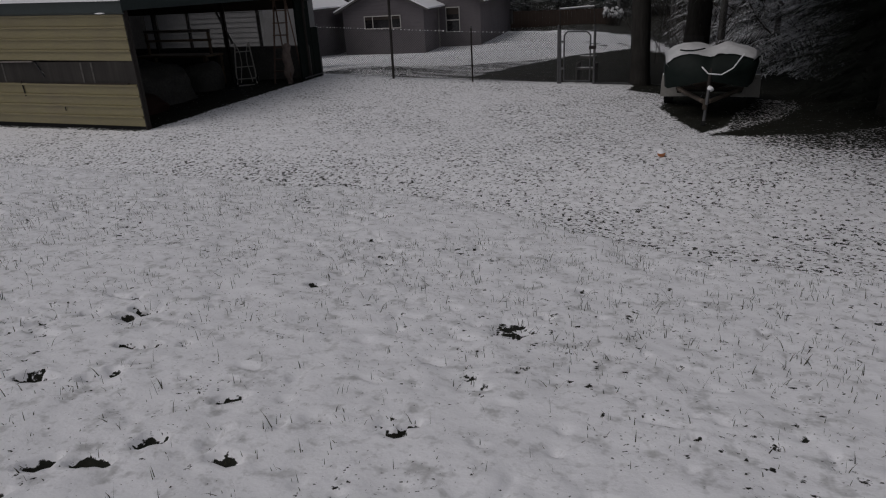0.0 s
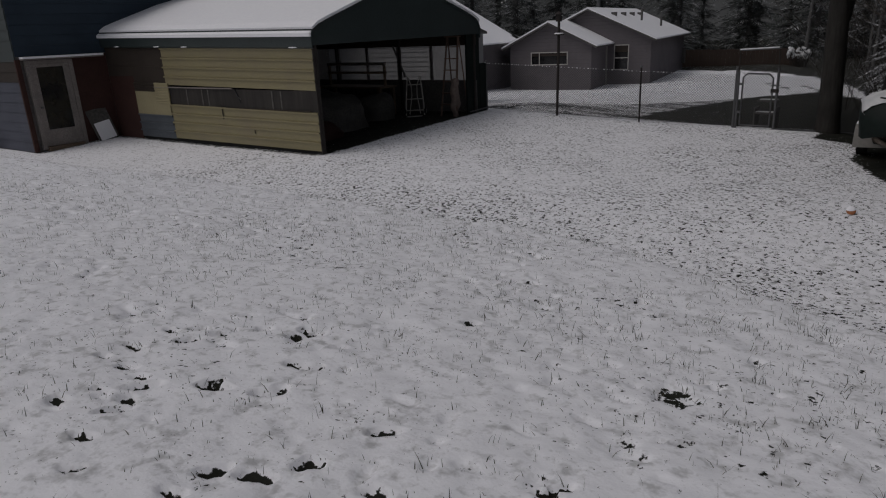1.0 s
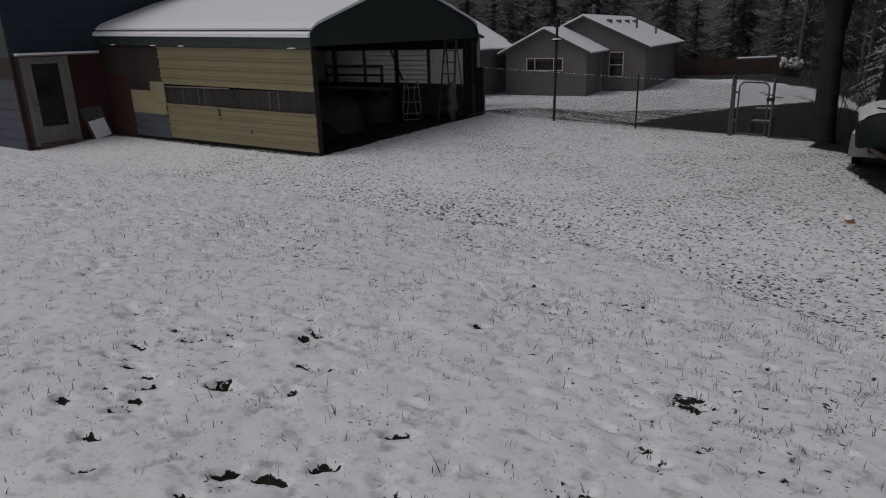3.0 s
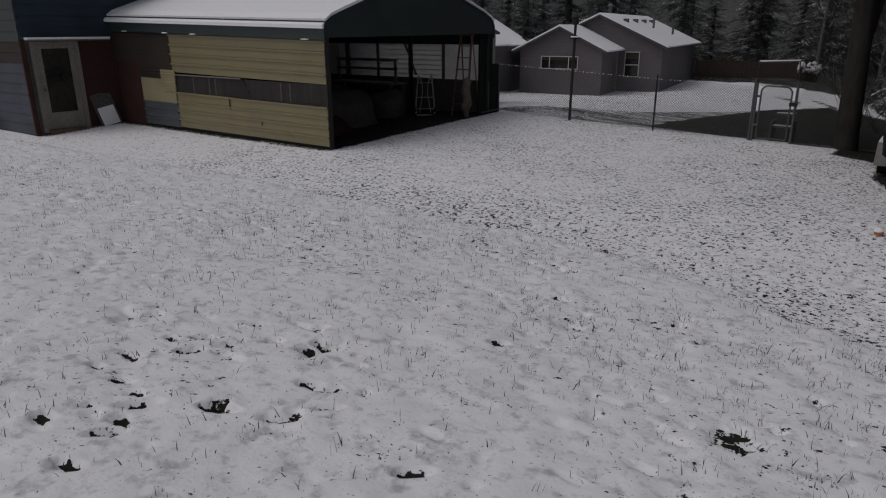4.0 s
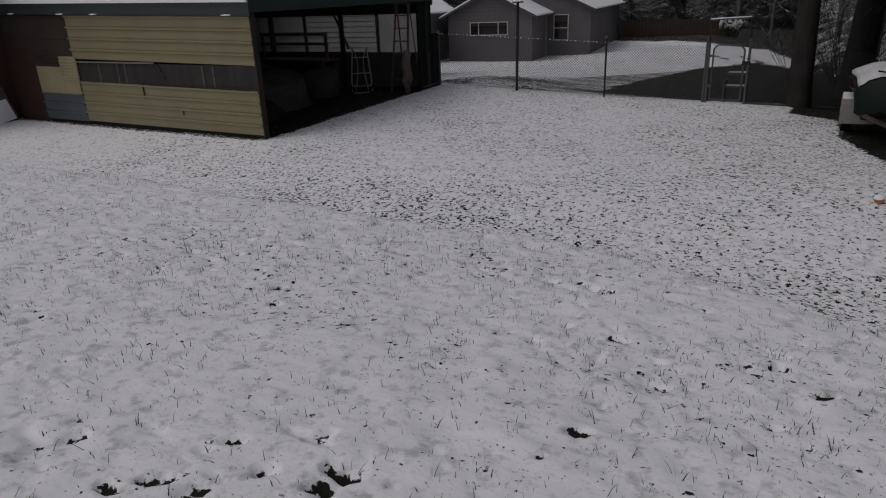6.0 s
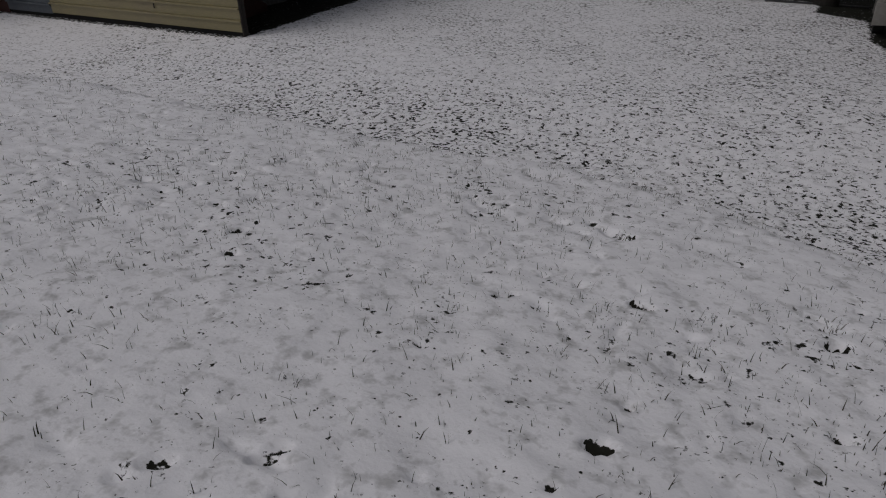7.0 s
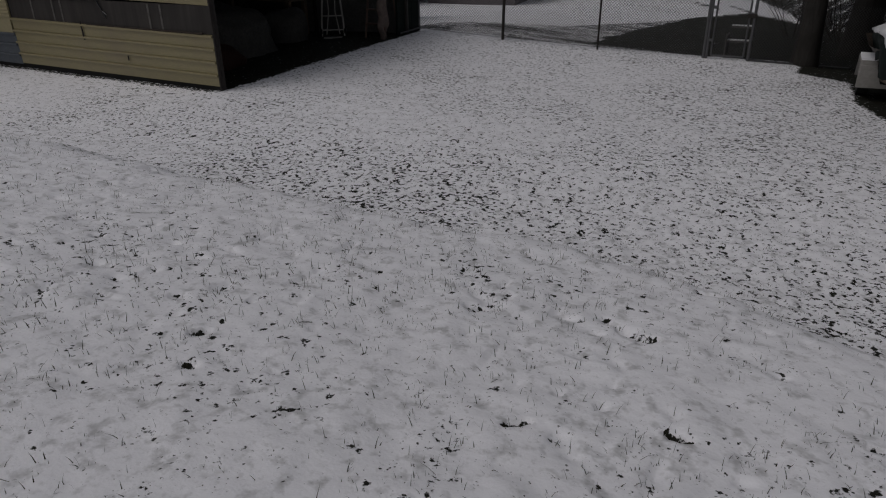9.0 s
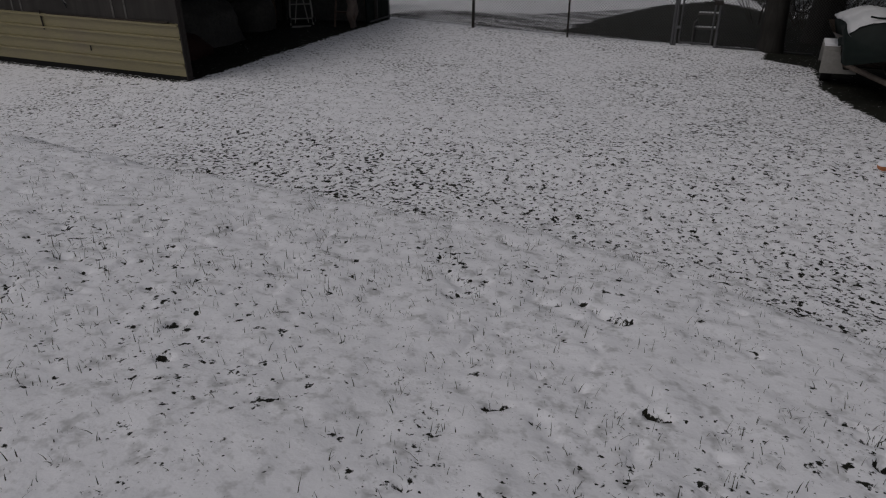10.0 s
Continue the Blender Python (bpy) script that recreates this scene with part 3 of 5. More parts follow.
    bpart("strip_rail", (-5.75, -0.04, 1.29), (-2.6, -0.003, 1.315), M_TRIM, c, "pale batten")
    bpart("strip_sill", (-2.9, -0.03, 0.862), (-0.15, -0.003, 0.885), M_BROWN, c, "dull sill strip")
    tpart("rod", (-3.05, -0.03, 0.93), (-3.03, -0.03, 0.62), 0.013, M_DARKPOST, c, "rusty rod")
    tpart("hook", (-1.98, -0.03, 0.34), (-1.98, -0.03, 0.42), 0.010, M_DARKPOST, c)
    bpart("red_wall", (-7.69, 0.0, -0.12), (-6.56, 0.02, 1.56), M_RED, c, "dark red-brown board wall")
    sheet("brown_sheet", -7.69, -5.16, 1.29, 2.11, 0.41, M_BROWN, "dull brown upper sheet", 0.002, 0.008)
    bpart("corner_trim", (0.052, -0.02, -0.05), (0.075, 0.03, 2.12), M_DARKPOST, c, "dark corner trim")
    # dark strip filling the gap below the sheets
    bpart("base_strip", (-6.5, 0.004, -0.10), (0.05, 0.05, 0.068), M_RUBBER, c)
    for x in (-6.9, -5.15, -4.05, -0.4):
        b = bmesh.new()
        bmesh.ops.create_icosphere(b, subdivisions=2, radius=1.0)
        bmesh.ops.transform(b, matrix=Matrix.Translation((x, -0.10, 2.128 - RISE * -x)) @ Matrix.Diagonal((0.13, 0.03, 0.014, 1)), verts=b.verts)
        part("snow_clump", b, M_SNOW, c, "small clump of snow", smooth=True)
    # dark end panel at the far corner, with a pale pipe frame
    bpart("corner_panel", (-0.02, 5.45, 0.05), (0.03, 6.05, 2.22), M_TARP, c, "dark tarp at the far corner")
    bpart("side_panel", (0.0, 6.05, 0.10), (0.04, 6.35, 1.45), M_TARP, c, "dark fabric panel")
    return c


build_carport()


def build_barn():
    b = thing("barn", "tall blue barn with lap siding and a glazed side door", "barn")
    bpart("wall", (-13.0, -2.2, -0.3), (-7.72, 9.0, 4.6), M_DARK, b, "dark wall core")
    bm = bmesh.new()
    prism(bm, [(-13.4, 4.5), (-10.3, 5.9), (-7.3, 4.5), (-7.3, 4.62), (-10.3, 6.02), (-13.4, 4.62)], -2.4, 9.4, "y")
    part("roof", bm, M_DARK, b, "snowy dark roof")
    def lap(nm, lo, hi, mat, wall):
        """One lap board, its lower edge proud."""
        bm = bmesh.new()
        z0, z1 = lo[1], hi[1]
        if wall == "x":
            prism(bm, [(-7.72, z0), (-7.69, z0), (-7.705, z1), (-7.72, z1)], lo[0], hi[0], "y")
        else:
            prism(bm, [(-2.2, z0), (-2.23, z0), (-2.215, z1), (-2.2, z1)], lo[0], hi[0], "x")
        part(nm, bm, mat, b)
    z = 2.17
    while z < 4.5:
        lap("siding_board", (-2.195, z), (8.9, z + 0.238), M_BLUE, "x")
        z += 0.24
    z = -0.1
    while z < 4.5:
        mat = M_PALEBLUE if z < 1.4 else M_BROWN if z < 2.05 else M_GREEN
        lap("siding_board", (-13.0, z), (-7.72, z + 0.238), mat, "y")
        z += 0.24
    bpart("corner_board", (-7.72, -2.24, -0.1), (-7.66, -2.13, 2.1), M_RED, b, "dark red corner board")
    bpart("red_wall", (-7.72, -0.90, -0.1), (-7.685, -0.01, 2.15), M_RED, b, "dark red-brown boards")
    bpart("awning", (-7.72, -2.12, 2.08), (-7.52, -0.15, 2.11), M_TRIM, b, "narrow awning over the door")
    bpart("awning_snow", (-7.70, -2.12, 2.112), (-7.51, -0.15, 2.16), M_SNOW, b, "snow on the awning")
    d = thing("door", "", "")
    d.parent = b
    del_keys = [k for k in list(d.keys())]
    for k in del_keys:
        del d[k]
    bpart("frame_post", (-7.72, -2.040, -0.06), (-7.63, -1.940, 2.06), M_TRIM, d, "weathered pale frame")
    bpart("frame_post", (-7.72, -1.020, -0.06), (-7.63, -0.920, 2.06), M_TRIM, d, "weathered pale frame")
    bpart("frame_head", (-7.72, -1.938, 1.98), (-7.63, -1.022, 2.06), M_TRIM, d)
    bpart("stile", (-7.71, -1.937, 0.0), (-7.66, -1.800, 1.975), M_TRIM, d)
    bpart("stile", (-7.71, -1.160, 0.0), (-7.66, -1.023, 1.975), M_TRIM, d)
    bpart("rail", (-7.71, -1.798, 1.90), (-7.66, -1.162, 1.975), M_TRIM, d)
    bpart("rail", (-7.71, -1.798, 0.0), (-7.66, -1.162, 0.40), M_TRIM, d, "dirty lower rail")
    bpart("pane", (-7.70, -1.798, 0.402), (-7.68, -1.162, 1.898), M_DARKGLASS, d, "dark glass pane")
    tpart("handle", (-7.66, -1.870, 0.95), (-7.60, -1.870, 0.95), 0.025, M_STEEL, d, "small metal knob")
    bpart("threshold", (-7.72, -1.930, -0.12), (-7.58, -1.030, -0.01), M_WOOD, b, "worn threshold")
    m = Matrix.Translation((-7.50, -0.42, -0.03)) @ Euler((radians(10), radians(-14), 0)).to_matrix().to_4x4()
    board = new("leaning_board", finish(bm_slab((0.03, 0.55, 0.84)), "leaning_board", M_STREAK))
    board.matrix_world = m
    tagged(board, "pale board half covered in snow leaning on the red wall", "board")
    sn = new("snow_patch", finish(bm_slab((0.012, 0.44, 0.47)), "snow_patch", M_SNOW))
    sn.parent = board
    sn.matrix_local = Matrix.Translation((0.018, 0.0, 0.02))
    tagged(sn, "wet snow stuck to the board")
    st = thing("plank_stack", "stack of pale snowy planks beside the barn wall", "planks", (-10.0, -2.6, -0.15))
    for k in range(5):
        bpart("plank", (-0.9, -0.2 + 0.03 * k, 0.055 * k), (0.6 - 0.1 * k, 0.14, 0.055 * k + 0.045), M_TRIM if k % 2 else M_WHITE, st)


def bm_slab(size):
    bm = bmesh.new()
    box(bm, (-size[0] / 2, -size[1] / 2, 0), (size[0] / 2, size[1] / 2, size[2]))
    return bm


build_barn()

# ---------------------------------------------------------------- things under the carport
def build_workbench():
    w = thing("workbench", "long dark wooden workbench with an upper rail", "workbench", (-3.6, 5.1, 0.0))
    bpart("top", (-1.3, -0.35, 0.86), (1.2, 0.35, 0.91), M_WOOD, w)
    for x in (-1.2, 1.1):
        for y in (-0.28, 0.28):
            bpart("leg", (x - 0.05, y - 0.05, -0.05), (x + 0.05, y + 0.05, 0.86), M_WOOD, w)
    for x in (-1.1, 1.05):
        bpart("upright", (x - 0.03, 0.0, 0.91), (x + 0.03, 0.06, 1.55), M_WOOD, w)
    bpart("rail", (-1.15, -0.01, 1.47), (1.1, 0.07, 1.55), M_TRIM, w, "pale upper rail")
    bpart("rail", (-1.15, -0.01, 1.24), (1.1, 0.07, 1.30), M_WOOD, w)


def bent(bm, pts, r, n=8):
    """A tube led through a row of points."""
    for p, q in zip(pts, pts[1:]):
        tube(bm, p, q, r, None, n)
    for p in pts[1:-1]:
        v = bmesh.ops.create_icosphere(bm, subdivisions=1, radius=r)["verts"]
        bmesh.ops.translate(bm, verts=v, vec=p)


def build_hand_truck():
    h = thing("hand_truck", "pale metal hand truck standing upright on two wheels", "hand truck", (-1.42, 5.0, 0.12), turn=37.0)
    for s in (-1, 1):
        bm = bmesh.new()
        bent(bm, [(0.25 * s, 0.02, 0.02), (0.24 * s, 0.05, 0.35), (0.20 * s, 0.10, 0.80), (0.17 * s, 0.14, 1.06)], 0.019)
        part("rail", bm, M_FRAME, h, "cream painted outer rail")
        bm = bmesh.new()
        bent(bm, [(0.15 * s, 0.03, 0.06), (0.07 * s, 0.08, 0.55), (0.08 * s, 0.10, 0.82), (0.15 * s, 0.12, 1.02)], 0.013)
        part("inner_rail", bm, M_FRAME, h)
        wheel = tpart("wheel", (0.27 * s - 0.03, 0.12, 0.12), (0.27 * s + 0.03, 0.12, 0.12), 0.12, M_RUBBER, h, "black tyre", 20)
        tpart("rim", (0.27 * s - 0.035, 0.12, 0.12), (0.27 * s + 0.035, 0.12, 0.12), 0.06, M_WHITE, wheel, "white rim", 16)
    for z, w in ((0.16, 0.24), (0.46, 0.22), (0.84, 0.19)):
        tpart("crossbar", (-w, 0.12 * z, z), (w, 0.12 * z, z), 0.014, M_FRAME, h)
    bpart("toe_plate", (-0.22, -0.2, 0.0), (0.22, 0.02, 0.012), M_FRAME, h)


def build_ladder():
    l = thing("step_ladder", "tall orange-brown wooden step ladder leaning open", "ladder", (-0.30, 5.25, 0.15))
    for x in (-0.24, 0.24):
        bm = bmesh.new()
        tube(bm, (x, -0.25, 0), (x * 0.7, 0.05, 2.0), 0.03, None, 4)
        part("rail", bm, M_LADDER, l)
        bm = bmesh.new()
        tube(bm, (x, 0.35, 0), (x * 0.7, 0.08, 2.0), 0.02, None, 4)
        part("back_rail", bm, M_LADDER, l)
    for k in range(6):
        z = 0.3 + 0.29 * k
        y = -0.25 + 0.15 * z
        bpart("step", (-0.23 + 0.01 * k, y - 0.06, z), (0.23 - 0.01 * k, y + 0.06, z + 0.025), M_LADDER, l)
    bpart("top_cap", (-0.2, -0.05, 2.0), (0.2, 0.15, 2.03), M_LADDER, l)


def rumpled(bm, seed, amount, step):
    for v in bm.verts:
        d = noise.noise_vector(v.co / step + Vector((seed, seed, 0))) * amount
        v.co += d


def build_heaps():
    for nm, at, size, mat, label, seed in (
        ("tarped_load", (-3.0, 2.6, 0.0), (1.5, 0.9, 0.95), M_DARK, "dark tarp-covered heap stored under the roof", 2),
        ("covered_pile", (-5.4, 2.4, 0.0), (1.3, 1.3, 1.25), M_DARK, "tall dark covered heap by the back wall", 5),
        ("rubble_mound", (-1.9, 1.4, 0.0), (0.9, 0.55, 0.42), M_RED, "low reddish-brown heap near the open end", 7),
        ("hanging_cloth", (-0.10, 5.05, 0.62), (0.07, 0.14, 0.50), M_CLOTH, "dusty beige cloth bundle beside the ladder", 9),
        ("dark_bin", (-2.3, 4.4, 0.0), (0.5, 0.4, 0.75), M_DARK, "dark storage bin beside the workbench", 11)):
        bm = bmesh.new()
        bmesh.ops.create_icosphere(bm, subdivisions=4, radius=1.0)
        for v in bm.verts:
            c = v.co
            v.co = Vector([math.copysign(abs(t) ** 0.55, t) for t in c])
            v.co = Vector((v.co.x * size[0], v.co.y * size[1], max(v.co.z, -0.15 if nm != "hanging_cloth" else -1) * size[2]))
        rumpled(bm, seed, 0.16 if size[0] > 1 else 0.10, 0.35 if size[0] > 0.2 else 0.22)
        simple(nm, bm, mat, label, "heap" if nm != "dark_bin" else "bin", at, smooth=True)


build_workbench()
build_hand_truck()
build_ladder()
build_heaps()

# ---------------------------------------------------------------- neighbour's pale shed seen through the carport
def build_shed():
    s = thing("garden_shed", "pale grey shed with lap siding behind the carport", "shed", (0, 0, 0))
    bpart("wall", (-10.5, 8.2, -0.6), (-3.0, 11.0, 2.15), M_PALESIDE, s)
    for k in range(11):
        bm = bmesh.new()
        z = 0.5 + 0.15 * k
        prism(bm, [(8.2, z), (8.165, z), (8.185, z + 0.148), (8.2, z + 0.148)], -10.5, -3.0, "x")
        part("siding_board", bm, M_PALESIDE, s)
    bpart("end_wall", (-2.998, 8.17, -0.6), (-1.5, 8.25, 2.15), M_PALESIDE, s, "plain pale end wall")
    bm = bmesh.new()
    prism(bm, [(8.0, 2.15), (9.6, 2.6), (11.2, 2.15), (11.2, 2.22), (9.6, 2.68), (8.0, 2.22)], -10.6, -2.95, "x")
    part("roof", bm, M_DARK, s)


build_shed()

# ---------------------------------------------------------------- chain-link fence and gate
def chain_mesh(bm, p0, p1, z0a, z0b, tall, pitch=0.062, r=0.0032):
    """Diamond wire between two posts, each wire a thin three-sided bar."""
    p0, p1 = Vector((p0[0], p0[1], 0)), Vector((p1[0], p1[1], 0))
    length = (p1 - p0).length
    d = (p1 - p0).normalized()
    side = Vector((-d.y, d.x, 0))
    def at(s, t):
        f = s / length
        return p0 + d * s + Vector((0, 0, z0a + (z0b - z0a) * f + t))
    run = tall
    k = -run
    while k < length:
        for sgn in (1, -1):
            s0, s1, t0, t1 = k, k + run, 0.0, tall
            if s0 < 0:
                t0, s0 = -s0 / run * tall, 0.0
            if s1 > length:
                t1, s1 = tall * (1 - (s1 - length) / run), length
            if s1 - s0 < 0.02:
                continue
            a, b = (at(s0, t0), at(s1, t1)) if sgn > 0 else (at(s0, tall - t0), at(s1, tall - t1))
            off = side * (r * sgn)
            up = Vector((0, 0, r * 1.4))
            ring = [[bm.verts.new(q + off + w) for w in (side * r, up, -up)] for q in (a, b)]
            for n in range(3):
                bm.faces.new((ring[0][n], ring[0][(n + 1) % 3], ring[1][(n + 1) % 3], ring[1][n]))
        k += pitch
    # twisted barbs along the top
    s = 0.0
    while s < length:
        q = at(s, tall)
        for sx in (-1, 1):
            a, b = bm.verts.new(q - d * 0.004), bm.verts.new(q + d * 0.004)
            c = bm.verts.new(q + d * 0.012 * sx + Vector((0, 0, 0.03)))
            bm.faces.new((a, b, c))
        s += pitch / 1.5


def build_fence():
    f = thing("chain_link_fence", "galvanized chain-link fence along the yard with twisted wire top", "fence")
    posts = [(0.02, 6.40), (2.06, 6.62), (4.10, 7.12), (6.26, 7.52)]
    tops = [1.47, 1.30, 1.27, 1.20]
    for k, (x, y) in enumerate(posts):
        z = gz(x, y)
        if k != 1:
            p = tpart("post", (x, y, z - 0.1), (x, y, tops[k]), 0.03 if k in (0, 3) else 0.022, M_STEEL if k != 2 else M_DARKPOST, f, "steel post")
            bm = bmesh.new()
            bmesh.ops.create_uvsphere(bm, u_segments=10, v_segments=6, radius=0.034)
            bmesh.ops.translate(bm, verts=bm.verts, vec=(x, y, tops[k]))
            part("cap", bm, M_STEEL, p)
    tpart("tie_rail", (0.02, 6.40, 1.44), (-0.02, 5.98, 1.40), 0.02, M_WHITE, f, "snowy short pipe to the carport")
    tpart("tie_rail", (0.06, 6.40, gz(0, 6.4) + 0.06), (0.06, 5.5, gz(0, 5.5) + 0.05), 0.02, M_STEEL, f)
    for (a, b) in zip(posts, posts[1:]):
        bm = bmesh.new()
        chain_mesh(bm, a, b, gz(*a) + 0.03, gz(*b) + 0.03, 1.19)
        tagged(part("chain_link", bm, M_WIRE, f, "diamond wire mesh"), kind="stuff")
    a, b = (7.11, 7.76), (9.6, 8.9)
    bm = bmesh.new()
    chain_mesh(bm, a, b, gz(*a) + 0.03, gz(*b) + 0.03, 1.19)
    tagged(part("chain_link", bm, M_WIRE, f, "diamond wire mesh"), kind="stuff")
    for k in range(3):
        (x0, y0), (x1, y1) = posts[k], posts[k + 1]
        bm = bmesh.new()
        for j in range(26):
            q = (j + 0.5 + 0.3 * math.sin(j * 5.1)) / 26
            v = bmesh.ops.create_icosphere(bm, subdivisions=1, radius=0.011 + 0.005 * math.sin(j * 2.3))["verts"]
            zt = gz(x0, y0) * (1 - q) + gz(x1, y1) * q + 0.03 + 1.19 + 0.02
            bmesh.ops.transform(bm, matrix=Matrix.Translation((x0 + (x1 - x0) * q, y0 + (y1 - y0) * q, zt)) @ Matrix.Diagonal((1.6, 1, 0.8, 1)), verts=v)
        tagged(part("wire_snow", bm, M_SNOW, f, "beads of snow on the wire top"), kind="stuff")
        tpart("tension_wire", (x0, y0, gz(x0, y0) + 0.05), (x1, y1, gz(x1, y1) + 0.05), 0.004, M_STEEL, f, n=5)
    tpart("bottom_rail", (7.11, 7.76, gz(7.1, 7.76) + 0.03), (9.0, 8.6, gz(9, 8.6) + 0.03), 0.02, M_STEEL, f)
    # tall dark pipe with a bird feeder on it
    t = thing("feeder_pole", "tall dark pipe post carrying a small snow-topped bird feeder", "pole", (2.06, 6.62, gz(2.06, 6.62)))
    tpart("pole", (0, 0, -0.1), (0.03, 0.0, 2.35), 0.034, M_DARKPOST, t)
    tpart("tray", (0.03, 0, 2.02), (0.03, 0, 2.05), 0.13, M_DARKPOST, t, "round tray", 16)
    tpart("tray_snow", (0.03, 0, 2.052), (0.03, 0, 2.08), 0.125, M_SNOW, t, "snow on the tray", 16, 0.10)
    tpart("feeder", (0.03, 0, 2.35), (0.03, 0, 2.52), 0.075, M_DARKPOST, t, "dark little feeder", 12, 0.085)
    tpart("feeder_roof", (0.03, 0, 2.522), (0.03, 0, 2.60), 0.12, M_DARKPOST, t, "", 12, 0.02)
    tpart("bracket", (0.03, 0, 2.46), (0.14, 0.0, 2.50), 0.012, M_WHITE, t)


def build_gate():
    g = thing("garden_gate", "narrow tube-frame chain-link gate between two steel posts", "gate")
    l, r = Vector((6.26, 7.52, gz(6.26, 7.52))), Vector((7.11, 7.76, gz(7.11, 7.76)))
    d = (r - l).normalized()
    tpart("gate_post", l + Vector((0.06, 0.0, -0.1)), l + Vector((0.04, 0, 1.32)), 0.028, M_STEEL, g)
    tpart("gate_post", r + Vector((0, 0, -0.1)), r + Vector((0, 0, 1.42)), 0.03, M_STEEL, g)
    tpart("upper_post", l + Vector((0.04, 0, 1.32)), l + Vector((0.03, 0, 1.78)), 0.014, M_DARKPOST, g)
    tpart("upper_post", r + Vector((0, 0, 1.42)), r + Vector((-0.04, 0, 1.84)), 0.014, M_DARKPOST, g)
    tpart("top_bar", l + Vector((0.0, 0, 1.78)), r + Vector((-0.02, 0, 1.85)), 0.016, M_STEEL, g)
    tpart("bar_snow", l + Vector((0.02, 0, 1.803)), r + Vector((-0.04, 0, 1.873)), 0.015, M_SNOW, g, "line of snow")
    a, b = l + d * 0.14, r - d * 0.10
    up = Vector((0, 0, 1))
    pts = [a + up * 0.08, a + up * 1.18, a + d * 0.09 + up * 1.27, b - d * 0.09 + up * 1.27, b + up * 1.18, b + up * 0.08]
    bm = bmesh.new()
    for p, q in zip(pts, pts[1:] + pts[:1]):
        tube(bm, p, q, 0.019, None, 8)
    part("gate_frame", bm, M_STEEL, g, "bent steel tube frame")
    bm = bmesh.new()
    chain_mesh(bm, (a.x, a.y), (b.x, b.y), a.z + 0.09, b.z + 0.09, 1.16)
    tagged(part("chain_link", bm, M_WIRE, g, "diamond wire mesh"), kind="stuff")
    for z in (0.35, 1.0):
        bpart("hinge", (l.x + 0.05, l.y - 0.03, l.z + z), (l.x + 0.15, l.y + 0.03, l.z + z + 0.05), M_STEEL, g)
    bpart("latch", (r.x - 0.13, r.y - 0.05, r.z + 0.86), (r.x + 0.04, r.y + 0.02, r.z + 0.94), M_DARKPOST, g, "dark latch")
    s = thing("garden_steps", "low dark wooden steps dusted with snow behind the gate", "steps", (6.95, 8.35, gz(6.95, 8.35)))
    for k in range(2):
        bpart("tread", (-0.32 - 0.06 * k, 0.0 - 0.25 * k, 0.62 - 0.27 * k), (0.1, 0.2 - 0.25 * k, 0.66 - 0.27 * k), M_DARK, s)
        bpart("tread_snow", (-0.31 - 0.06 * k, 0.01 - 0.25 * k, 0.662 - 0.27 * k), (0.09, 0.19 - 0.25 * k, 0.674 - 0.27 * k), M_WETSNOW, s, "thin snow")
    for x in (-0.36, 0.1):
        bpart("stringer", (x, -0.3, -0.1), (x + 0.03, 0.2, 0.5), M_DARK, s)
    h = thing("garden_faucet", "small pale yard faucet standing beside the fence", "faucet", (2.42, 6.85, gz(2.42, 6.85)))
    tpart("riser", (0, 0, -0.05), (0, 0, 0.2), 0.015, M_WHITE, h)
    tpart("spout", (0, 0, 0.19), (0.07, -0.02, 0.10), 0.012, M_WHITE, h)
    tpart("wheel_handle", (0, 0, 0.21), (0, 0, 0.225), 0.04, M_WHITE, h, "", 12)


build_fence()
build_gate()

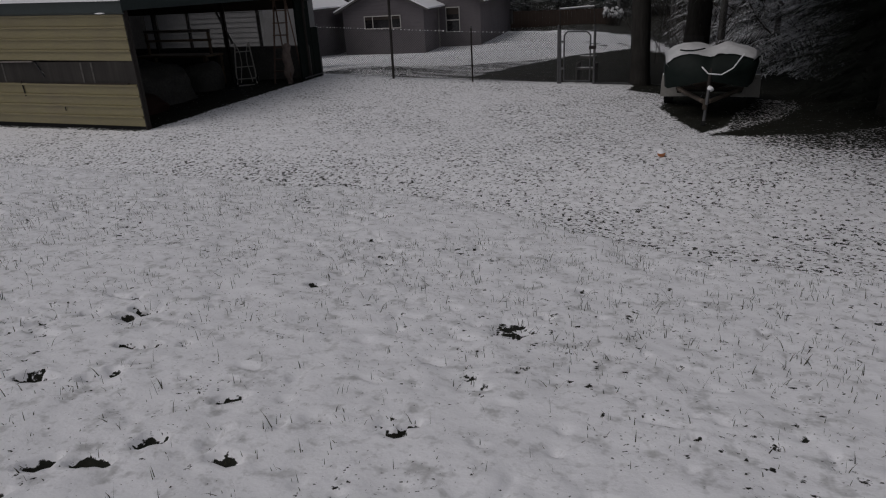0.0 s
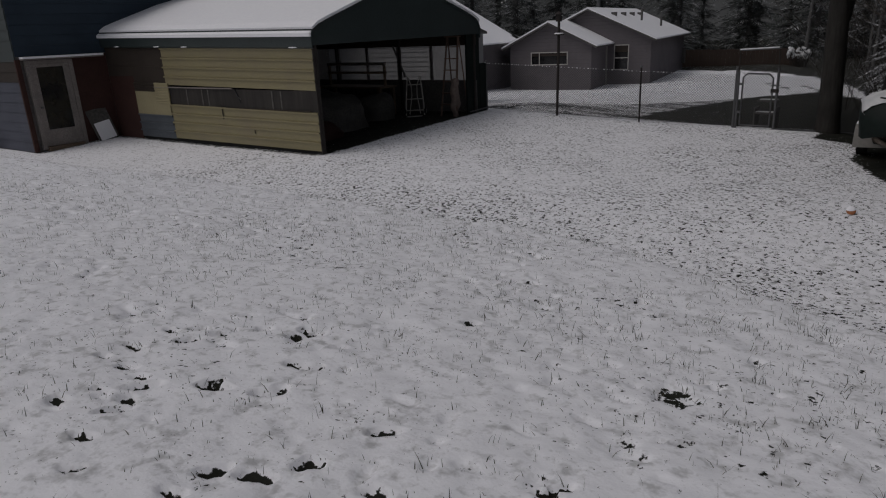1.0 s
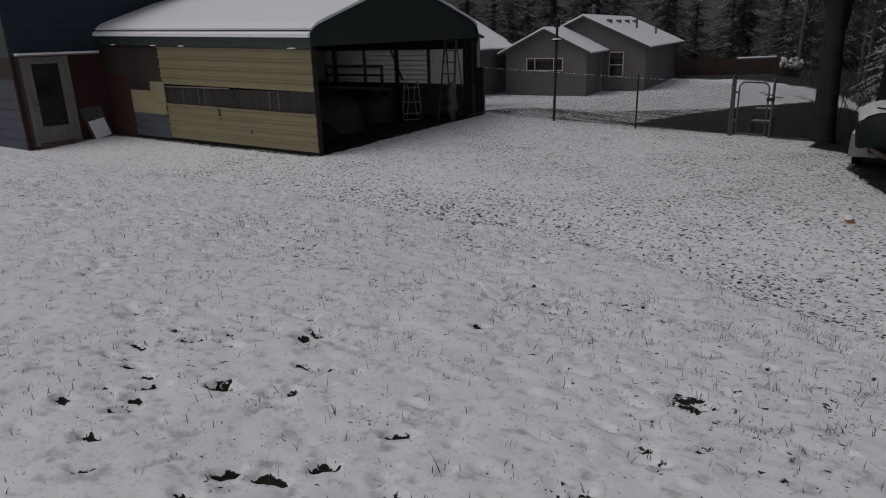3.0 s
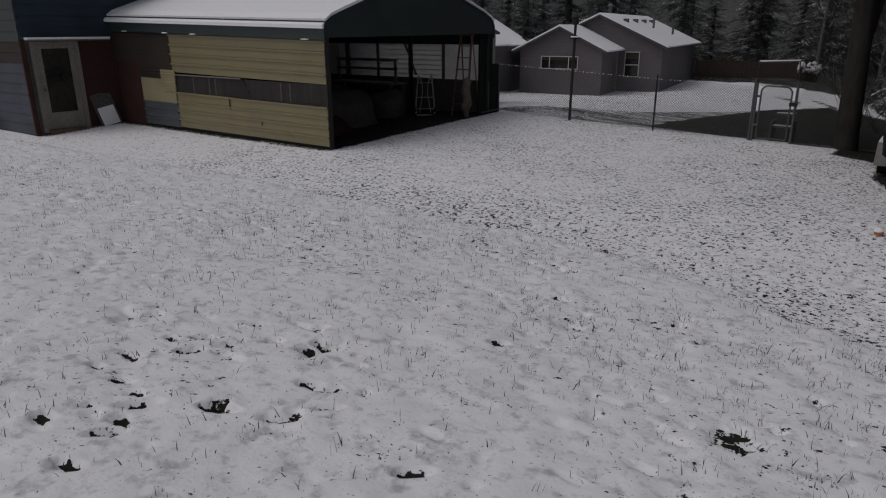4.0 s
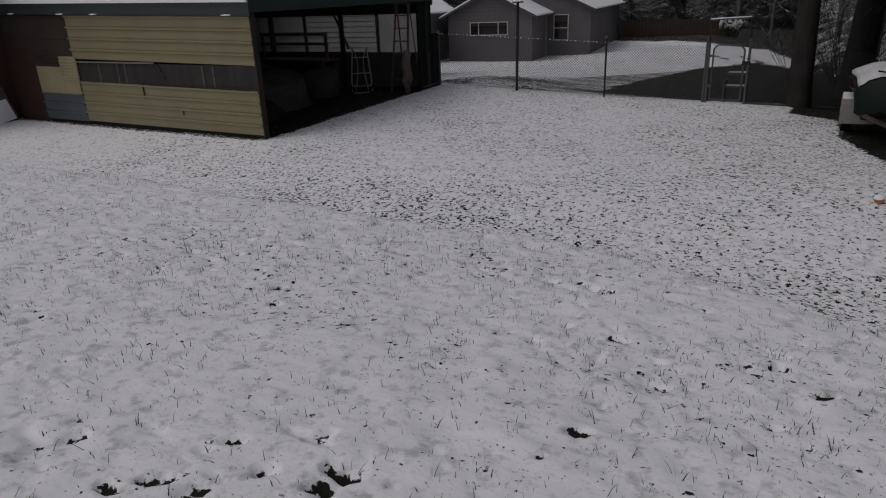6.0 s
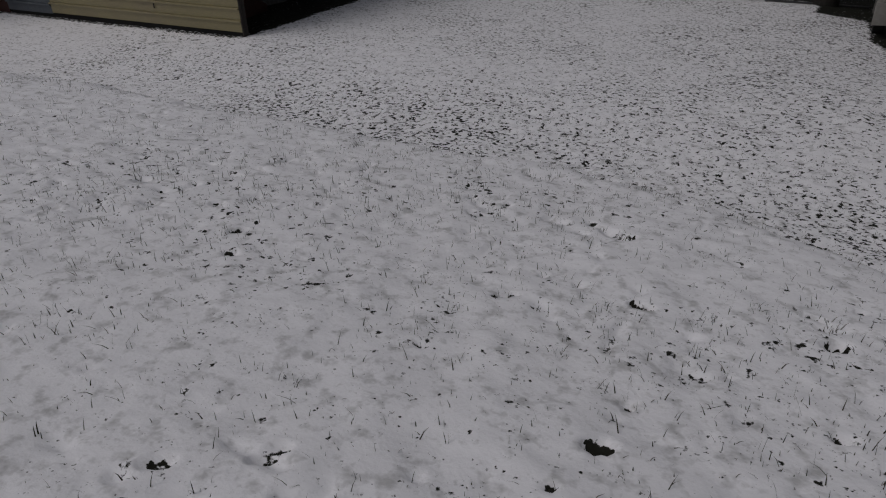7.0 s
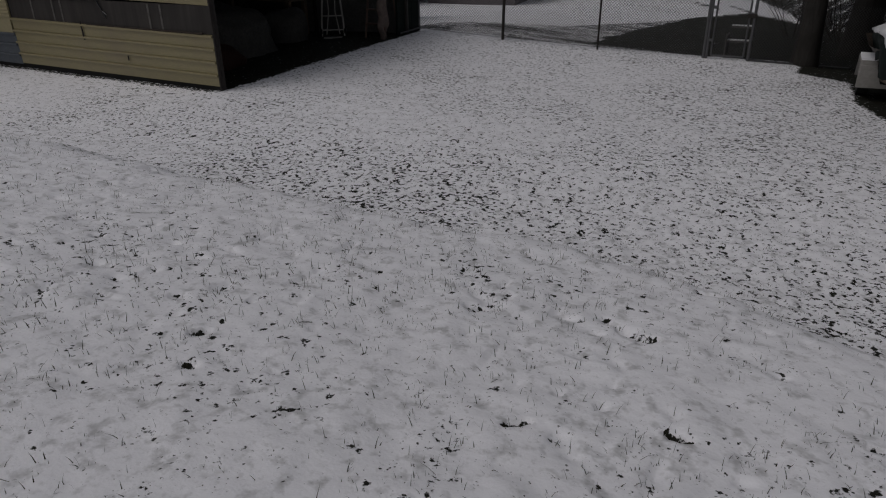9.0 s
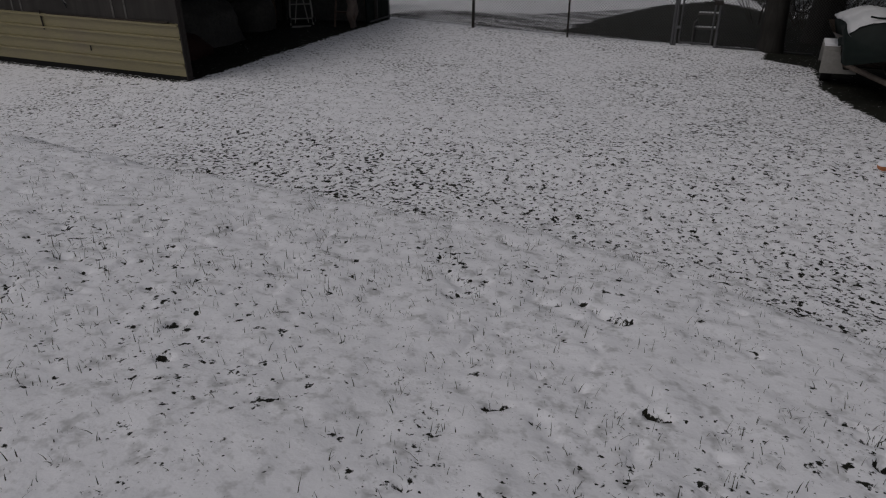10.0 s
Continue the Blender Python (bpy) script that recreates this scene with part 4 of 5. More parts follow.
# ---------------------------------------------------------------- covered boat on its trailer
def build_boat():
    z0 = gz(9.9, 4.5)
    t = thing("boat_trailer", "low boat trailer with pale fenders and a snowy winch post", "trailer", (9.92, 2.95, z0))
    tpart("tongue", (0.0, -0.05, 0.36), (0.0, 3.0, 0.32), 0.04, M_HULL, t, "rusty tongue tube")
    tpart("jack", (0.0, 0.03, -0.02), (0.04, 0.22, 0.62), 0.028, M_STEEL, t, "jack leg")
    tpart("jack_wheel", (-0.04, 0.02, 0.05), (0.04, 0.02, 0.05), 0.07, M_RUBBER, t, "", 14)
    tpart("winch_post", (0.02, 0.55, 0.34), (0.03, 0.75, 0.95), 0.035, M_DARKPOST, t, "dark winch post")
    wb = bmesh.new()
    bmesh.ops.create_icosphere(wb, subdivisions=3, radius=0.055)
    for v in wb.verts:
        v.co = v.co * (1 + 0.5 * noise.noise(v.co * 14)) + Vector((0.05, 0.56, 0.60))
    part("winch", wb, M_SNOW, t, "snow-covered winch", smooth=True)
    strap = bmesh.new()
    line = [(-0.12, 0.60, 0.98), (0.0, 0.58, 0.86), (0.22, 0.60, 0.84), (0.40, 0.62, 0.95), (0.50, 0.66, 1.10), (0.56, 0.72, 1.18)]
    for p, q in zip(line, line[1:]):
        tube(strap, p, q, 0.013, 0.011, 7)
    part("strap", strap, M_SNOW, t, "snow-laden bow strap")
    for s in (-1, 1):
        tpart("frame_rail", (0.05 * s, 0.75, 0.34), (0.62 * s, 2.2, 0.36), 0.042, M_RAIL, t, "pale rusty frame rail")
        tpart("frame_rail", (0.62 * s, 2.2, 0.36), (0.62 * s, 4.6, 0.36), 0.035, M_HULL, t)
        bm = bmesh.new()
        prism(bm, [(2.05, 0.22), (2.18, 0.62), (2.9, 0.62), (3.05, 0.25), (3.0, 0.25), (2.87, 0.58), (2.21, 0.58), (2.1, 0.22)], 0.68 * s, 0.93 * s, "x")
        part("fender", bm, M_HTRIM, t, "pale steel fender")
        bpart("fender_snow", (min(0.69 * s, 0.92 * s), 2.2, 0.622), (max(0.69 * s, 0.92 * s), 2.9, 0.65), M_SNOW, t, "snow on the fender")
        bm = bmesh.new()
        prism(bm, [(0.93 * s, 0.22), (0.92 * s, 0.57), (0.70 * s, 0.57), (0.60 * s, 0.29), (0.40 * s, 0.29), (0.40 * s, 0.23)], 2.0, 2.035, "y")
        part("fender_skirt", bm, M_HTRIM, t)
        wheel = tpart("wheel", (0.72 * s, 2.55, 0.27), (0.88 * s, 2.55, 0.27), 0.27, M_RUBBER, t, "black tyre", 24)
        tpart("rim", (0.715 * s, 2.55, 0.27), (0.885 * s, 2.55, 0.27), 0.14, M_STEEL, wheel, "", 18)
    tpart("axle", (-0.75, 2.55, 0.27), (0.75, 2.55, 0.27), 0.03, M_DARKPOST, t)
    tpart("crossbar", (-0.62, 2.2, 0.36), (0.62, 2.2, 0.36), 0.03, M_HULL, t)

    b = thing("boat", "small boat under a dark green tarp sagging with snow", "boat", (9.92, 2.95, z0))
    rings, n = [], 15
    bm = bmesh.new()
    for k in range(12):
        f = k / 11
        y = 0.85 + 2.9 * f
        w = 0.84 * (1 - (1 - min(1, f / 0.5)) ** 2.0) + 0.04
        keel = 0.42 + 0.36 * max(0, 1 - f / 0.35) ** 2
        ring = []
        for j in range(n):
            a = -1 + 2 * j / (n - 1)
            ring.append(bm.verts.new((w * math.copysign(abs(a) ** 0.7, a), y, keel + (0.86 - keel) * abs(a) ** 1.6)))
        rings.append(ring)
    for r0, r1 in zip(rings, rings[1:]):
        for j in range(n - 1):
            bm.faces.new((r0[j], r0[j + 1], r1[j + 1], r1[j]))
    bm.faces.new(rings[-1])
    bmesh.ops.recalc_face_normals(bm, faces=bm.faces)
    part("hull", bm, M_HULL, b, "worn brown hull", smooth=True)

    def drape(lift, grow, side, nm, mat, label, upto):
        """The tarp over gunwales and a ridge, or the snow lying on its top."""
        bm = bmesh.new()
        rows = []
        for k in range(26):
            f = k / 25
            y = 0.72 + 2.5 * f
            w = (0.76 * (1 - (1 - min(1, (f + 0.24) / 0.36)) ** 2.0) + 0.05) + grow
            ridge = 1.27 + 0.03 * math.sin(9 * f) - 0.12 * (max(0, 0.35 - f) / 0.35) ** 1.5 - 0.22 * f * f
            row = []
            for j in range(25):
                a = -1 + 2 * j / 24
                aa = abs(a)
                if aa < upto:
                    q = aa / upto
                    sag = 0.07 * math.sin(math.pi * q) * (1 if a > 0 else 1.3) - 0.05 * math.exp(-(q / 0.2) ** 2)
                    p = Vector((math.copysign(q, a) * w, y, ridge - 0.13 * q + sag + lift))
                else:
                    q = (aa - upto) / (1 - upto)
                    p = Vector((math.copysign(1 + 0.02 * math.sin(9 * f * 3), a) * w * (1 - 0.10 * q), y, ridge - 0.13 - side * q + lift))
                p += noise.noise_vector(p * 2.6) * 0.06 + noise.noise_vector(p * 9) * 0.022
                row.append(bm.verts.new(p))
            rows.append(row)
        for r0, r1 in zip(rows, rows[1:]):
            for j in range(24):
                bm.faces.new((r0[j], r0[j + 1], r1[j + 1], r1[j]))
        for row in (rows[0], rows[-1]) if nm == "tarp" else ():
            c = bm.verts.new((0, row[12].co.y + (-0.06 if row is rows[0] else 0.03), 0.72))
            for j in range(24):
                bm.faces.new((row[j], row[j + 1], c))
        bmesh.ops.recalc_face_normals(bm, faces=bm.faces)
        part(nm, bm, mat, b, label, smooth=True)
    drape(0.0, 0.0, 0.40, "tarp", M_TARP, "dark green tarp", 0.6)
    # thin dark tube laid along the crease in the snow
    bm = bmesh.new()
    bent(bm, [(-0.52, 0.76, 1.262), (-0.42, 0.80, 1.243), (-0.30, 0.83, 1.24), (-0.18, 0.86, 1.255), (-0.10, 0.90, 1.27)], 0.013, 6)
    part("fold", bm, M_TARP, b, "dark crease line across the snow")
    drape(0.028, 0.015, 0.05, "tarp_snow", M_WETSNOW, "wet snow on the tarp", 0.93)


build_boat()

bm = bmesh.new()
bmesh.ops.create_uvsphere(bm, u_segments=20, v_segments=12, radius=0.056)
ball = simple("ball", bm, M_BALL, "small orange ball half covered with snow on the lawn", "ball", (9.49, 0.08, gz(9.49, 0.08) + 0.05), smooth=True)
bm = bmesh.new()
bmesh.ops.create_uvsphere(bm, u_segments=20, v_segments=12, radius=0.0595)
bmesh.ops.bisect_plane(bm, geom=bm.verts[:] + bm.edges[:] + bm.faces[:], plane_co=(0, 0, 0.018), plane_no=(-0.1, -0.2, 1), clear_inner=True)
part("snow_cap", bm, M_SNOW, ball, "cap of snow", smooth=True)

# ---------------------------------------------------------------- neighbour's house
def build_house():
    h = thing("house", "grey single-storey house with snowy gable roofs beyond the fence", "house", (-5.98, 26.86, -1.23), turn=9.0)
    def gable(nm, u0, u1, v0, v1, eave, apex, label):
        bm = bmesh.new()
        mid = (u0 + u1) / 2
        prism(bm, [(u0, -0.6), (u1, -0.6), (u1, eave), (mid, apex), (u0, eave)], v0, v1, "y")
        part(nm, bm, M_HOUSE, h, label)
    def roof(u0, u1, v0, v1, eave, apex, over=0.38):
        mid = (u0 + u1) / 2
        s = (apex - eave) / (mid - u0)
        a, b, z = u0 - over, u1 + over, eave - s * over
        bm = bmesh.new()
        prism(bm, [(a, z), (mid, apex), (b, z), (b, z + 0.09), (mid, apex + 0.09), (a, z + 0.09)], v0 - over, v1 + over, "y")
        r = part("roof", bm, M_DARK, h, "roof with dark fascia")
        bm = bmesh.new()
        prism(bm, [(a - 0.02, z + 0.093), (mid, apex + 0.093), (b + 0.02, z + 0.093), (b + 0.02, z + 0.17), (mid, apex + 0.19), (a - 0.02, z + 0.17)], v0 - over - 0.02, v1 + over, "y")
        part("snow_cover", bm, M_SNOW, r, "even snow on the roof")
        return r
    gable("front_wing", -4.84, 0.0, 0.0, 6.0, 2.44, 3.62, "grey gabled front wing")
    gable("main_wing", -4.9, 2.53, 3.69, 17.0, 2.60, 4.30, "grey gabled main wing")
    gable("side_wing", -11.2, -5.75, -9.0, 2.6, 2.75, 4.15, "grey side wing")
    gable("rear_wing", -15.5, -7.6, 3.2, 6.0, 3.1, 5.4, "grey rear wing")
    roof(-11.2, -5.75, -9.0, 2.6, 2.75, 4.15)
    roof(-15.5, -7.6, 3.2, 6.0, 3.1, 5.4)
    roof(-4.84, 0.0, 0.0, 6.0, 2.44, 3.62)
    main = roof(-4.9, 2.53, 3.69, 17.0, 2.60, 4.30)
    def window(u, v, z0, w, hgt, bars, rails):
        o = new("window")
        o.parent = h
        o.matrix_local = Matrix.Translation((u, v, z0))
        bpart("pane", (0.0, -0.012, 0.0), (w, 0.02, hgt), M_DARKGLASS, o, "dark glass")
        t = 0.055
        bpart("frame_side", (-t, -0.05, -t), (0.0, 0.0, hgt + t), M_FRAME, o)
        bpart("frame_side", (w, -0.05, -t), (w + t, 0.0, hgt + t), M_FRAME, o)
        bpart("frame_head", (0.001, -0.05, hgt), (w - 0.001, 0.0, hgt + t), M_FRAME, o)
        bpart("sill", (0.001, -0.06, -t), (w - 0.001, 0.0, 0.0), M_FRAME, o)
        for b in bars:
            bpart("mullion", (b * w - 0.022, -0.045, 0.001), (b * w + 0.022, -0.013, hgt - 0.001), M_FRAME, o)
        for b in rails:
            bpart("rail", (0.001, -0.044, b * hgt - 0.03), (w - 0.001, -0.0125, b * hgt + 0.03), M_FRAME, o)
        bpart("blind", (0.01, -0.0165, hgt * 0.72), (w - 0.01, -0.0125, hgt - 0.005), M_BROWN, o, "half-drawn dull blind")
    window(-3.5, -0.001, 1.42, 2.10, 0.62, (0.22, 0.76), ())
    window(0.46, 3.689, 0.86, 0.78, 1.36, (), (0.48,))
    bpart("downspout", (-0.02, 3.3, -0.4), (0.08, 3.4, 2.3), M_HTRIM, h)
    bpart("corner_board", (2.49, 3.65, -0.4), (2.57, 3.70, 2.45), M_HOUSE, h)
    bpart("meter_box", (2.54, 16.4, 0.4), (2.75, 16.8, 1.5), M_DARK, h, "dark utility box")
    for k in range(4):
        b = bmesh.new()
        v = 5.4 + 2.6 * k
        box(b, (-0.25, v, 3.85), (0.05, v + 0.28, 4.16))
        part("roof_vent", b, M_DARK, main, "dark roof vent")
    for u, v, z, tall in ((1.0, 8.5, 3.6, 0.75), (1.9, 10.5, 3.2, 0.6)):
        tpart("vent_pipe", (u, v, z), (u, v, z + tall), 0.07, M_DARK, main, "dark vent pipe")
    tpart("chimney", (-2.0, 9.0, 4.0), (-2.0, 9.0, 5.0), 0.13, M_STEEL, main, "steel flue")
    tpart("chimney_cap", (-2.0, 9.0, 5.0), (-2.0, 9.0, 5.2), 0.26, M_STEEL, main, "flue cap", 12, 0.05)


build_house()


def build_board_fence():
    f = thing("board_fence", "brown vertical board fence at the far end of the yard", "fence", (-6.2, 46.0, -1.5), turn=-6.0)
    for k in range(33):
        bpart("board", (0.3 * k - 2, -0.01, 0.0), (0.3 * k - 1.715, 0.012, 1.48 + 0.03 * ((k * 7) % 3)), M_FENCEWOOD, f)
    for z in (0.4, 1.4):
        bpart("rail", (-2, 0.013, z), (7.9, 0.06, z + 0.1), M_FENCEWOOD, f)


build_board_fence()

def build_far_shrub():
    """A low bush weighed down by clods of snow, dark twigs between them."""
    rg = random.Random(91)
    s = thing("low_shrub", "low dark shrub loaded with clods of snow by the far fence", "shrub", (1.82, 44.4, gz(1.82, 44.4)))
    bm = bmesh.new()
    for k in range(26):
        a = rg.uniform(0, 6.283)
        tube(bm, (rg.uniform(-0.5, 0.5), rg.uniform(-0.3, 0.3), -0.1), (0.85 * math.cos(a), 0.5 * math.sin(a), rg.uniform(0.7, 1.35)), 0.035, 0.012, 5)
    part("twig", bm, M_BARK, s, "dark bent twigs")
    bm = bmesh.new()
    for k in range(60):
        v = bmesh.ops.create_icosphere(bm, subdivisions=2, radius=1.0)["verts"]
        m = Matrix.Translation((rg.uniform(-0.78, 0.78), rg.uniform(-0.4, 0.4), rg.uniform(0.62, 1.28))) @ Euler((rg.uniform(-0.5, 0.5), rg.uniform(-0.7, 0.7), 0)).to_matrix().to_4x4() @ Matrix.Diagonal((rg.uniform(0.04, 0.12), 0.10, rg.uniform(0.06, 0.19), 1))
        bmesh.ops.transform(bm, matrix=m, verts=v)
    tagged(part("snow_load", bm, M_WETSNOW, s, "clods of snow", smooth=True), kind="stuff")


build_far_shrub()

# ---------------------------------------------------------------- trees
def branch_tubes(bm, p, d, length, r, depth, rng, n=5, spread=0.6):
    """A limb of three bent pieces that forks on."""
    for k in range(3):
        q = p + d * (length / 3)
        tube(bm, p, q, r, r * 0.82, n)
        p, r = q, r * 0.82
        d = (d + Vector((rng.uniform(-1, 1), rng.uniform(-1, 1), rng.uniform(-0.5, 0.8))) * 0.16).normalized()
        if depth > 0 and (k > 0 or depth < 3):
            side = (d + Vector((rng.uniform(-1, 1), rng.uniform(-1, 1), rng.uniform(-0.35, 0.6))) * spread * 1.5).normalized()
            branch_tubes(bm, p, side, length * rng.uniform(0.55, 0.8), r * 0.6, depth - 1, rng, max(3, n - 1), spread)
    if depth > 0:
        branch_tubes(bm, p, d, length * 0.7, r * 0.8, depth - 1, rng, max(3, n - 1), spread)


def sprays(bm, base, d, length, rng, droop, twig):
    """A conifer bough: a spine with needled twigs hanging on both sides."""
    side = d.cross(Vector((0, 0, 1))).normalized()
    n = max(4, int(length / twig * (1.6 if twig < 0.1 else 1.0)))
    for k in range(n):
        f = (k + 0.5) / n
        p = base + d * (length * f) + Vector((0, 0, -droop * f * f * length + rng.uniform(-0.03, 0.03)))
        w = min(length * 0.32 * (1.15 - f), 7 * twig if twig > 0.1 else 3.2 * twig) + 0.05
        for sgn in (-1, 1):
            tip = p + side * (sgn * w * rng.uniform(0.6, 1.1)) + d * w * 0.6 + Vector((0, 0, -rng.uniform(0.1, 0.5) * w))
            a, b = p + d * (length / n * 0.3), p - d * (length / n * 0.3)
            bm.faces.new([bm.verts.new(q) for q in (a, b, tip)])
    a = base + side * 0.03
    c = base + d * length + Vector((0, 0, -droop * length))
    bm.faces.new([bm.verts.new(q) for q in (a, base - side * 0.03, c)])


def conifer(name, tall, wide, seed, low, mat, label, levels=26, per=12, at=(0, 0, 0), twig=0.24):
    rng = random.Random(seed)
    t = thing(name, label, "tree", at, group="distant conifers")
    tpart("trunk", (0, 0, -0.5), (0, 0, tall), 0.022 * tall, M_BARK if twig < 0.2 else M_HAZEBARK, t, n=8, r1=0.02)
    bm = bmesh.new()
    for k in range(levels):
        z = tall * (low + (0.98 - low) * (k / levels))
        reach = wide * (1 - z / tall) ** 0.75 + 0.15
        for j in range(per):
            a = rng.uniform(0, 6.283)
            d = Vector((math.cos(a), math.sin(a), rng.uniform(-0.25, 0.2))).normalized()
            sprays(bm, Vector((0, 0, z + rng.uniform(-0.2, 0.2))), d, reach * rng.uniform(0.6, 1.1), rng, rng.uniform(0.1, 0.4), twig)
    part("crown", bm, mat, t, "snow-dusted needle boughs")
    return t


def bare_tree(name, tall, seed, label, at=(0, 0, 0)):
    rng = random.Random(seed)
    t = thing(name, label, "tree", at, group="distant bare trees")
    tpart("trunk", (0, 0, -0.5), (0.1, 0.0, tall * 0.45), 0.013 * tall, M_HAZEBARK, t, n=8, r1=0.007 * tall)
    bm = bmesh.new()
    for k in range(8):
        z = tall * (0.12 + 0.045 * k)
        a = rng.uniform(0, 6.283)
        d = Vector((math.cos(a), math.sin(a), rng.uniform(0.2, 0.9))).normalized()
        branch_tubes(bm, Vector((0.1 * z / tall / 0.45, 0, z)), d, tall * 0.17, 0.0036 * tall, 3, rng, 4)
    part("crown", bm, M_TWIG, t, "bare branches with snow")
    return t


def yard_tree(x, y, r, lean, label, seed, fork=None):
    rng = random.Random(seed)
    z = gz(x, y)
    t = thing("tree", label, "tree", (x, y, z))
    bm = bmesh.new()
    n, rows = 20, []
    for k in range(24):
        zz = -0.2 + 11.0 * k / 23
        rad = r * (1 - 0.045 * zz) + 0.05 * math.exp(-(zz + 0.2) * 2.2)
        row = []
        for j in range(n):
            a = 6.28318 * j / n
            q = rad * (1 + 0.10 * noise.noise((math.cos(a) * 2.2, math.sin(a) * 2.2, zz * 0.5 + seed)) + 0.05 * noise.noise((math.cos(a) * 7, math.sin(a) * 7, zz * 0.7 + seed)))
            row.append(bm.verts.new((lean[0] * zz + q * math.cos(a), lean[1] * zz + q * math.sin(a), zz)))
        rows.append(row)
    for r0, r1 in zip(rows, rows[1:]):
        for j in range(n):
            bm.faces.new((r0[j], r0[(j + 1) % n], r1[(j + 1) % n], r1[j]))
    part("trunk", bm, M_BARK, t, "furrowed dark bark", smooth=True)
    if fork:
        bm = bmesh.new()
        tube(bm, fork[0], fork[1], 0.12, 0.095, 10)
        tube(bm, fork[1], fork[2], 0.10, 0.06, 10)
        part("side_stem", bm, M_BARK, t, "slim second stem")
    # boughs above the view, spread wide to shade the lane
    bm = bmesh.new()
    for k in range(16):
        zz = 4.6 + 0.38 * k
        a = rng.uniform(0, 6.283)
        for q in range(4):
            d = Vector((math.cos(a + 1.6 * q), math.sin(a + 1.6 * q), 0.12)).normalized()
            sprays(bm, Vector((lean[0] * zz, lean[1] * zz, zz)), d, rng.uniform(2.4, 4.6), rng, 0.18, 0.16)
    part("crown", bm, M_DEEP, t, "high dark boughs")


yard_tree(8.16, 8.32, 0.245, (-0.02, 0.0), "big dark-barked tree standing behind the gate", 3,
          ((-0.14, 0.12, 1.5), (0.05, 0.28, 2.5), (0.55, 0.3, 6.0)))
yard_tree(9.2, 12.0, 0.37, (0.06, 0.0), "thick dark-barked tree standing behind the boat", 8)

kinds = [conifer("conifer", 17, 3.6, 1, 0.05, M_HAZENEEDLE, "tall snow-dusted conifer in the distant wood", at=(-20, 58, -1.5)),
         conifer("conifer", 13, 3.2, 2, 0.03, M_HAZENEEDLE, "snow-dusted conifer in the distant wood", at=(-6, 64, -1.5)),
         conifer("conifer", 21, 4.0, 4, 0.08, M_HAZENEEDLE, "very tall snow-dusted conifer in the distant wood", at=(6, 60, -1.5))]
rng = random.Random(12)
for k in range(58):
    az = radians(-22 + 96 * (k + rng.random() * 0.9) / 58)
    dist = rng.uniform(56, 92)
    x, y = 10 - math.sin(az) * dist, -9.7 + math.cos(az) * dist
    if y < 47 and x > -22:
        continue
    o = copy_thing(kinds[k % 3], pose(x, y, gz(x, y), 0, 0, rng.uniform(0, 360)))
    o.scale = [rng.uniform(0.8, 1.25)] * 3
bares = [bare_tree("bare_tree", 12, 21, "bare leafless tree with snowy branches", at=(8, 34, gz(8, 34))),
         bare_tree("bare_tree", 9, 25, "smaller bare tree with snowy branches", at=(14, 26, gz(14, 26)))]
for k in range(22):
    az = radians(-14 + 48 * (k + rng.random()) / 22)
    dist = rng.uniform(38, 58)
    x, y = 10 - math.sin(az) * dist, -9.7 + math.cos(az) * dist
    if y < 44 and x < 3:
        continue
    copy_thing(bares[k % 2], pose(x, y, gz(x, y), 0, 0, rng.uniform(0, 360)))

for k, (x, y) in enumerate(((9.8, 19.0), (11.6, 17.0), (13.2, 21.0), (10.6, 25.0), (8.6, 27.5), (12.4, 29.0), (14.8, 25.0), (7.2, 31.0))):
    copy_thing(bares[k % 2], pose(x, y, gz(x, y), 0, 0, 53 * k))
# dense dark evergreens past the boat
dark = [conifer("evergreen", 9.0, 2.6, 31, 0.0, M_DEEP, "dense dark evergreen beside the yard", 36, 13, at=(13.6, 8.8, gz(13.6, 8.8)), twig=0.07),
        conifer("evergreen", 7.0, 2.3, 33, 0.0, M_DEEP, "dense dark evergreen beside the yard", 32, 13, at=(14.6, 7.4, gz(14.6, 7.4)), twig=0.07)]
for k, (x, y) in enumerate(((14.2, 11.2), (15.8, 10), (17.2, 7.6), (15.4, 14.5), (16.0, 13.0), (18.5, 11), (16.8, 4.4), (18.6, 2.5), (19.5, 6.0), (17.5, 17.0), (15.2, 5.9), (13.3, 5.3), (14.4, 4.3), (13.0, 7.2))):
    o = copy_thing(dark[k % 2], pose(x, y, gz(x, y), 0, 0, 47 * k))
    o.scale = [0.72 if k > 10 else 1.0] * 3

# added tall evergreens, boughs out of view, shading the ground and right lawn
tall = conifer("shade_evergreen", 17, 5.5, 41, 0.28, M_DEEP, "tall dark evergreen added for shade, spreading boughs above the view", 30, 11, at=(13.8, 6.6, gz(13.8, 6.6)), twig=0.16)
for k, (x, y) in enumerate(((16.4, 4.6), (15.0, 10.6), (13.2, 5.0), (12.9, 2.2), (13.9, -0.8))):
    copy_thing(tall, pose(x, y, gz(x, y), 0, 0, 100 * k + 40))

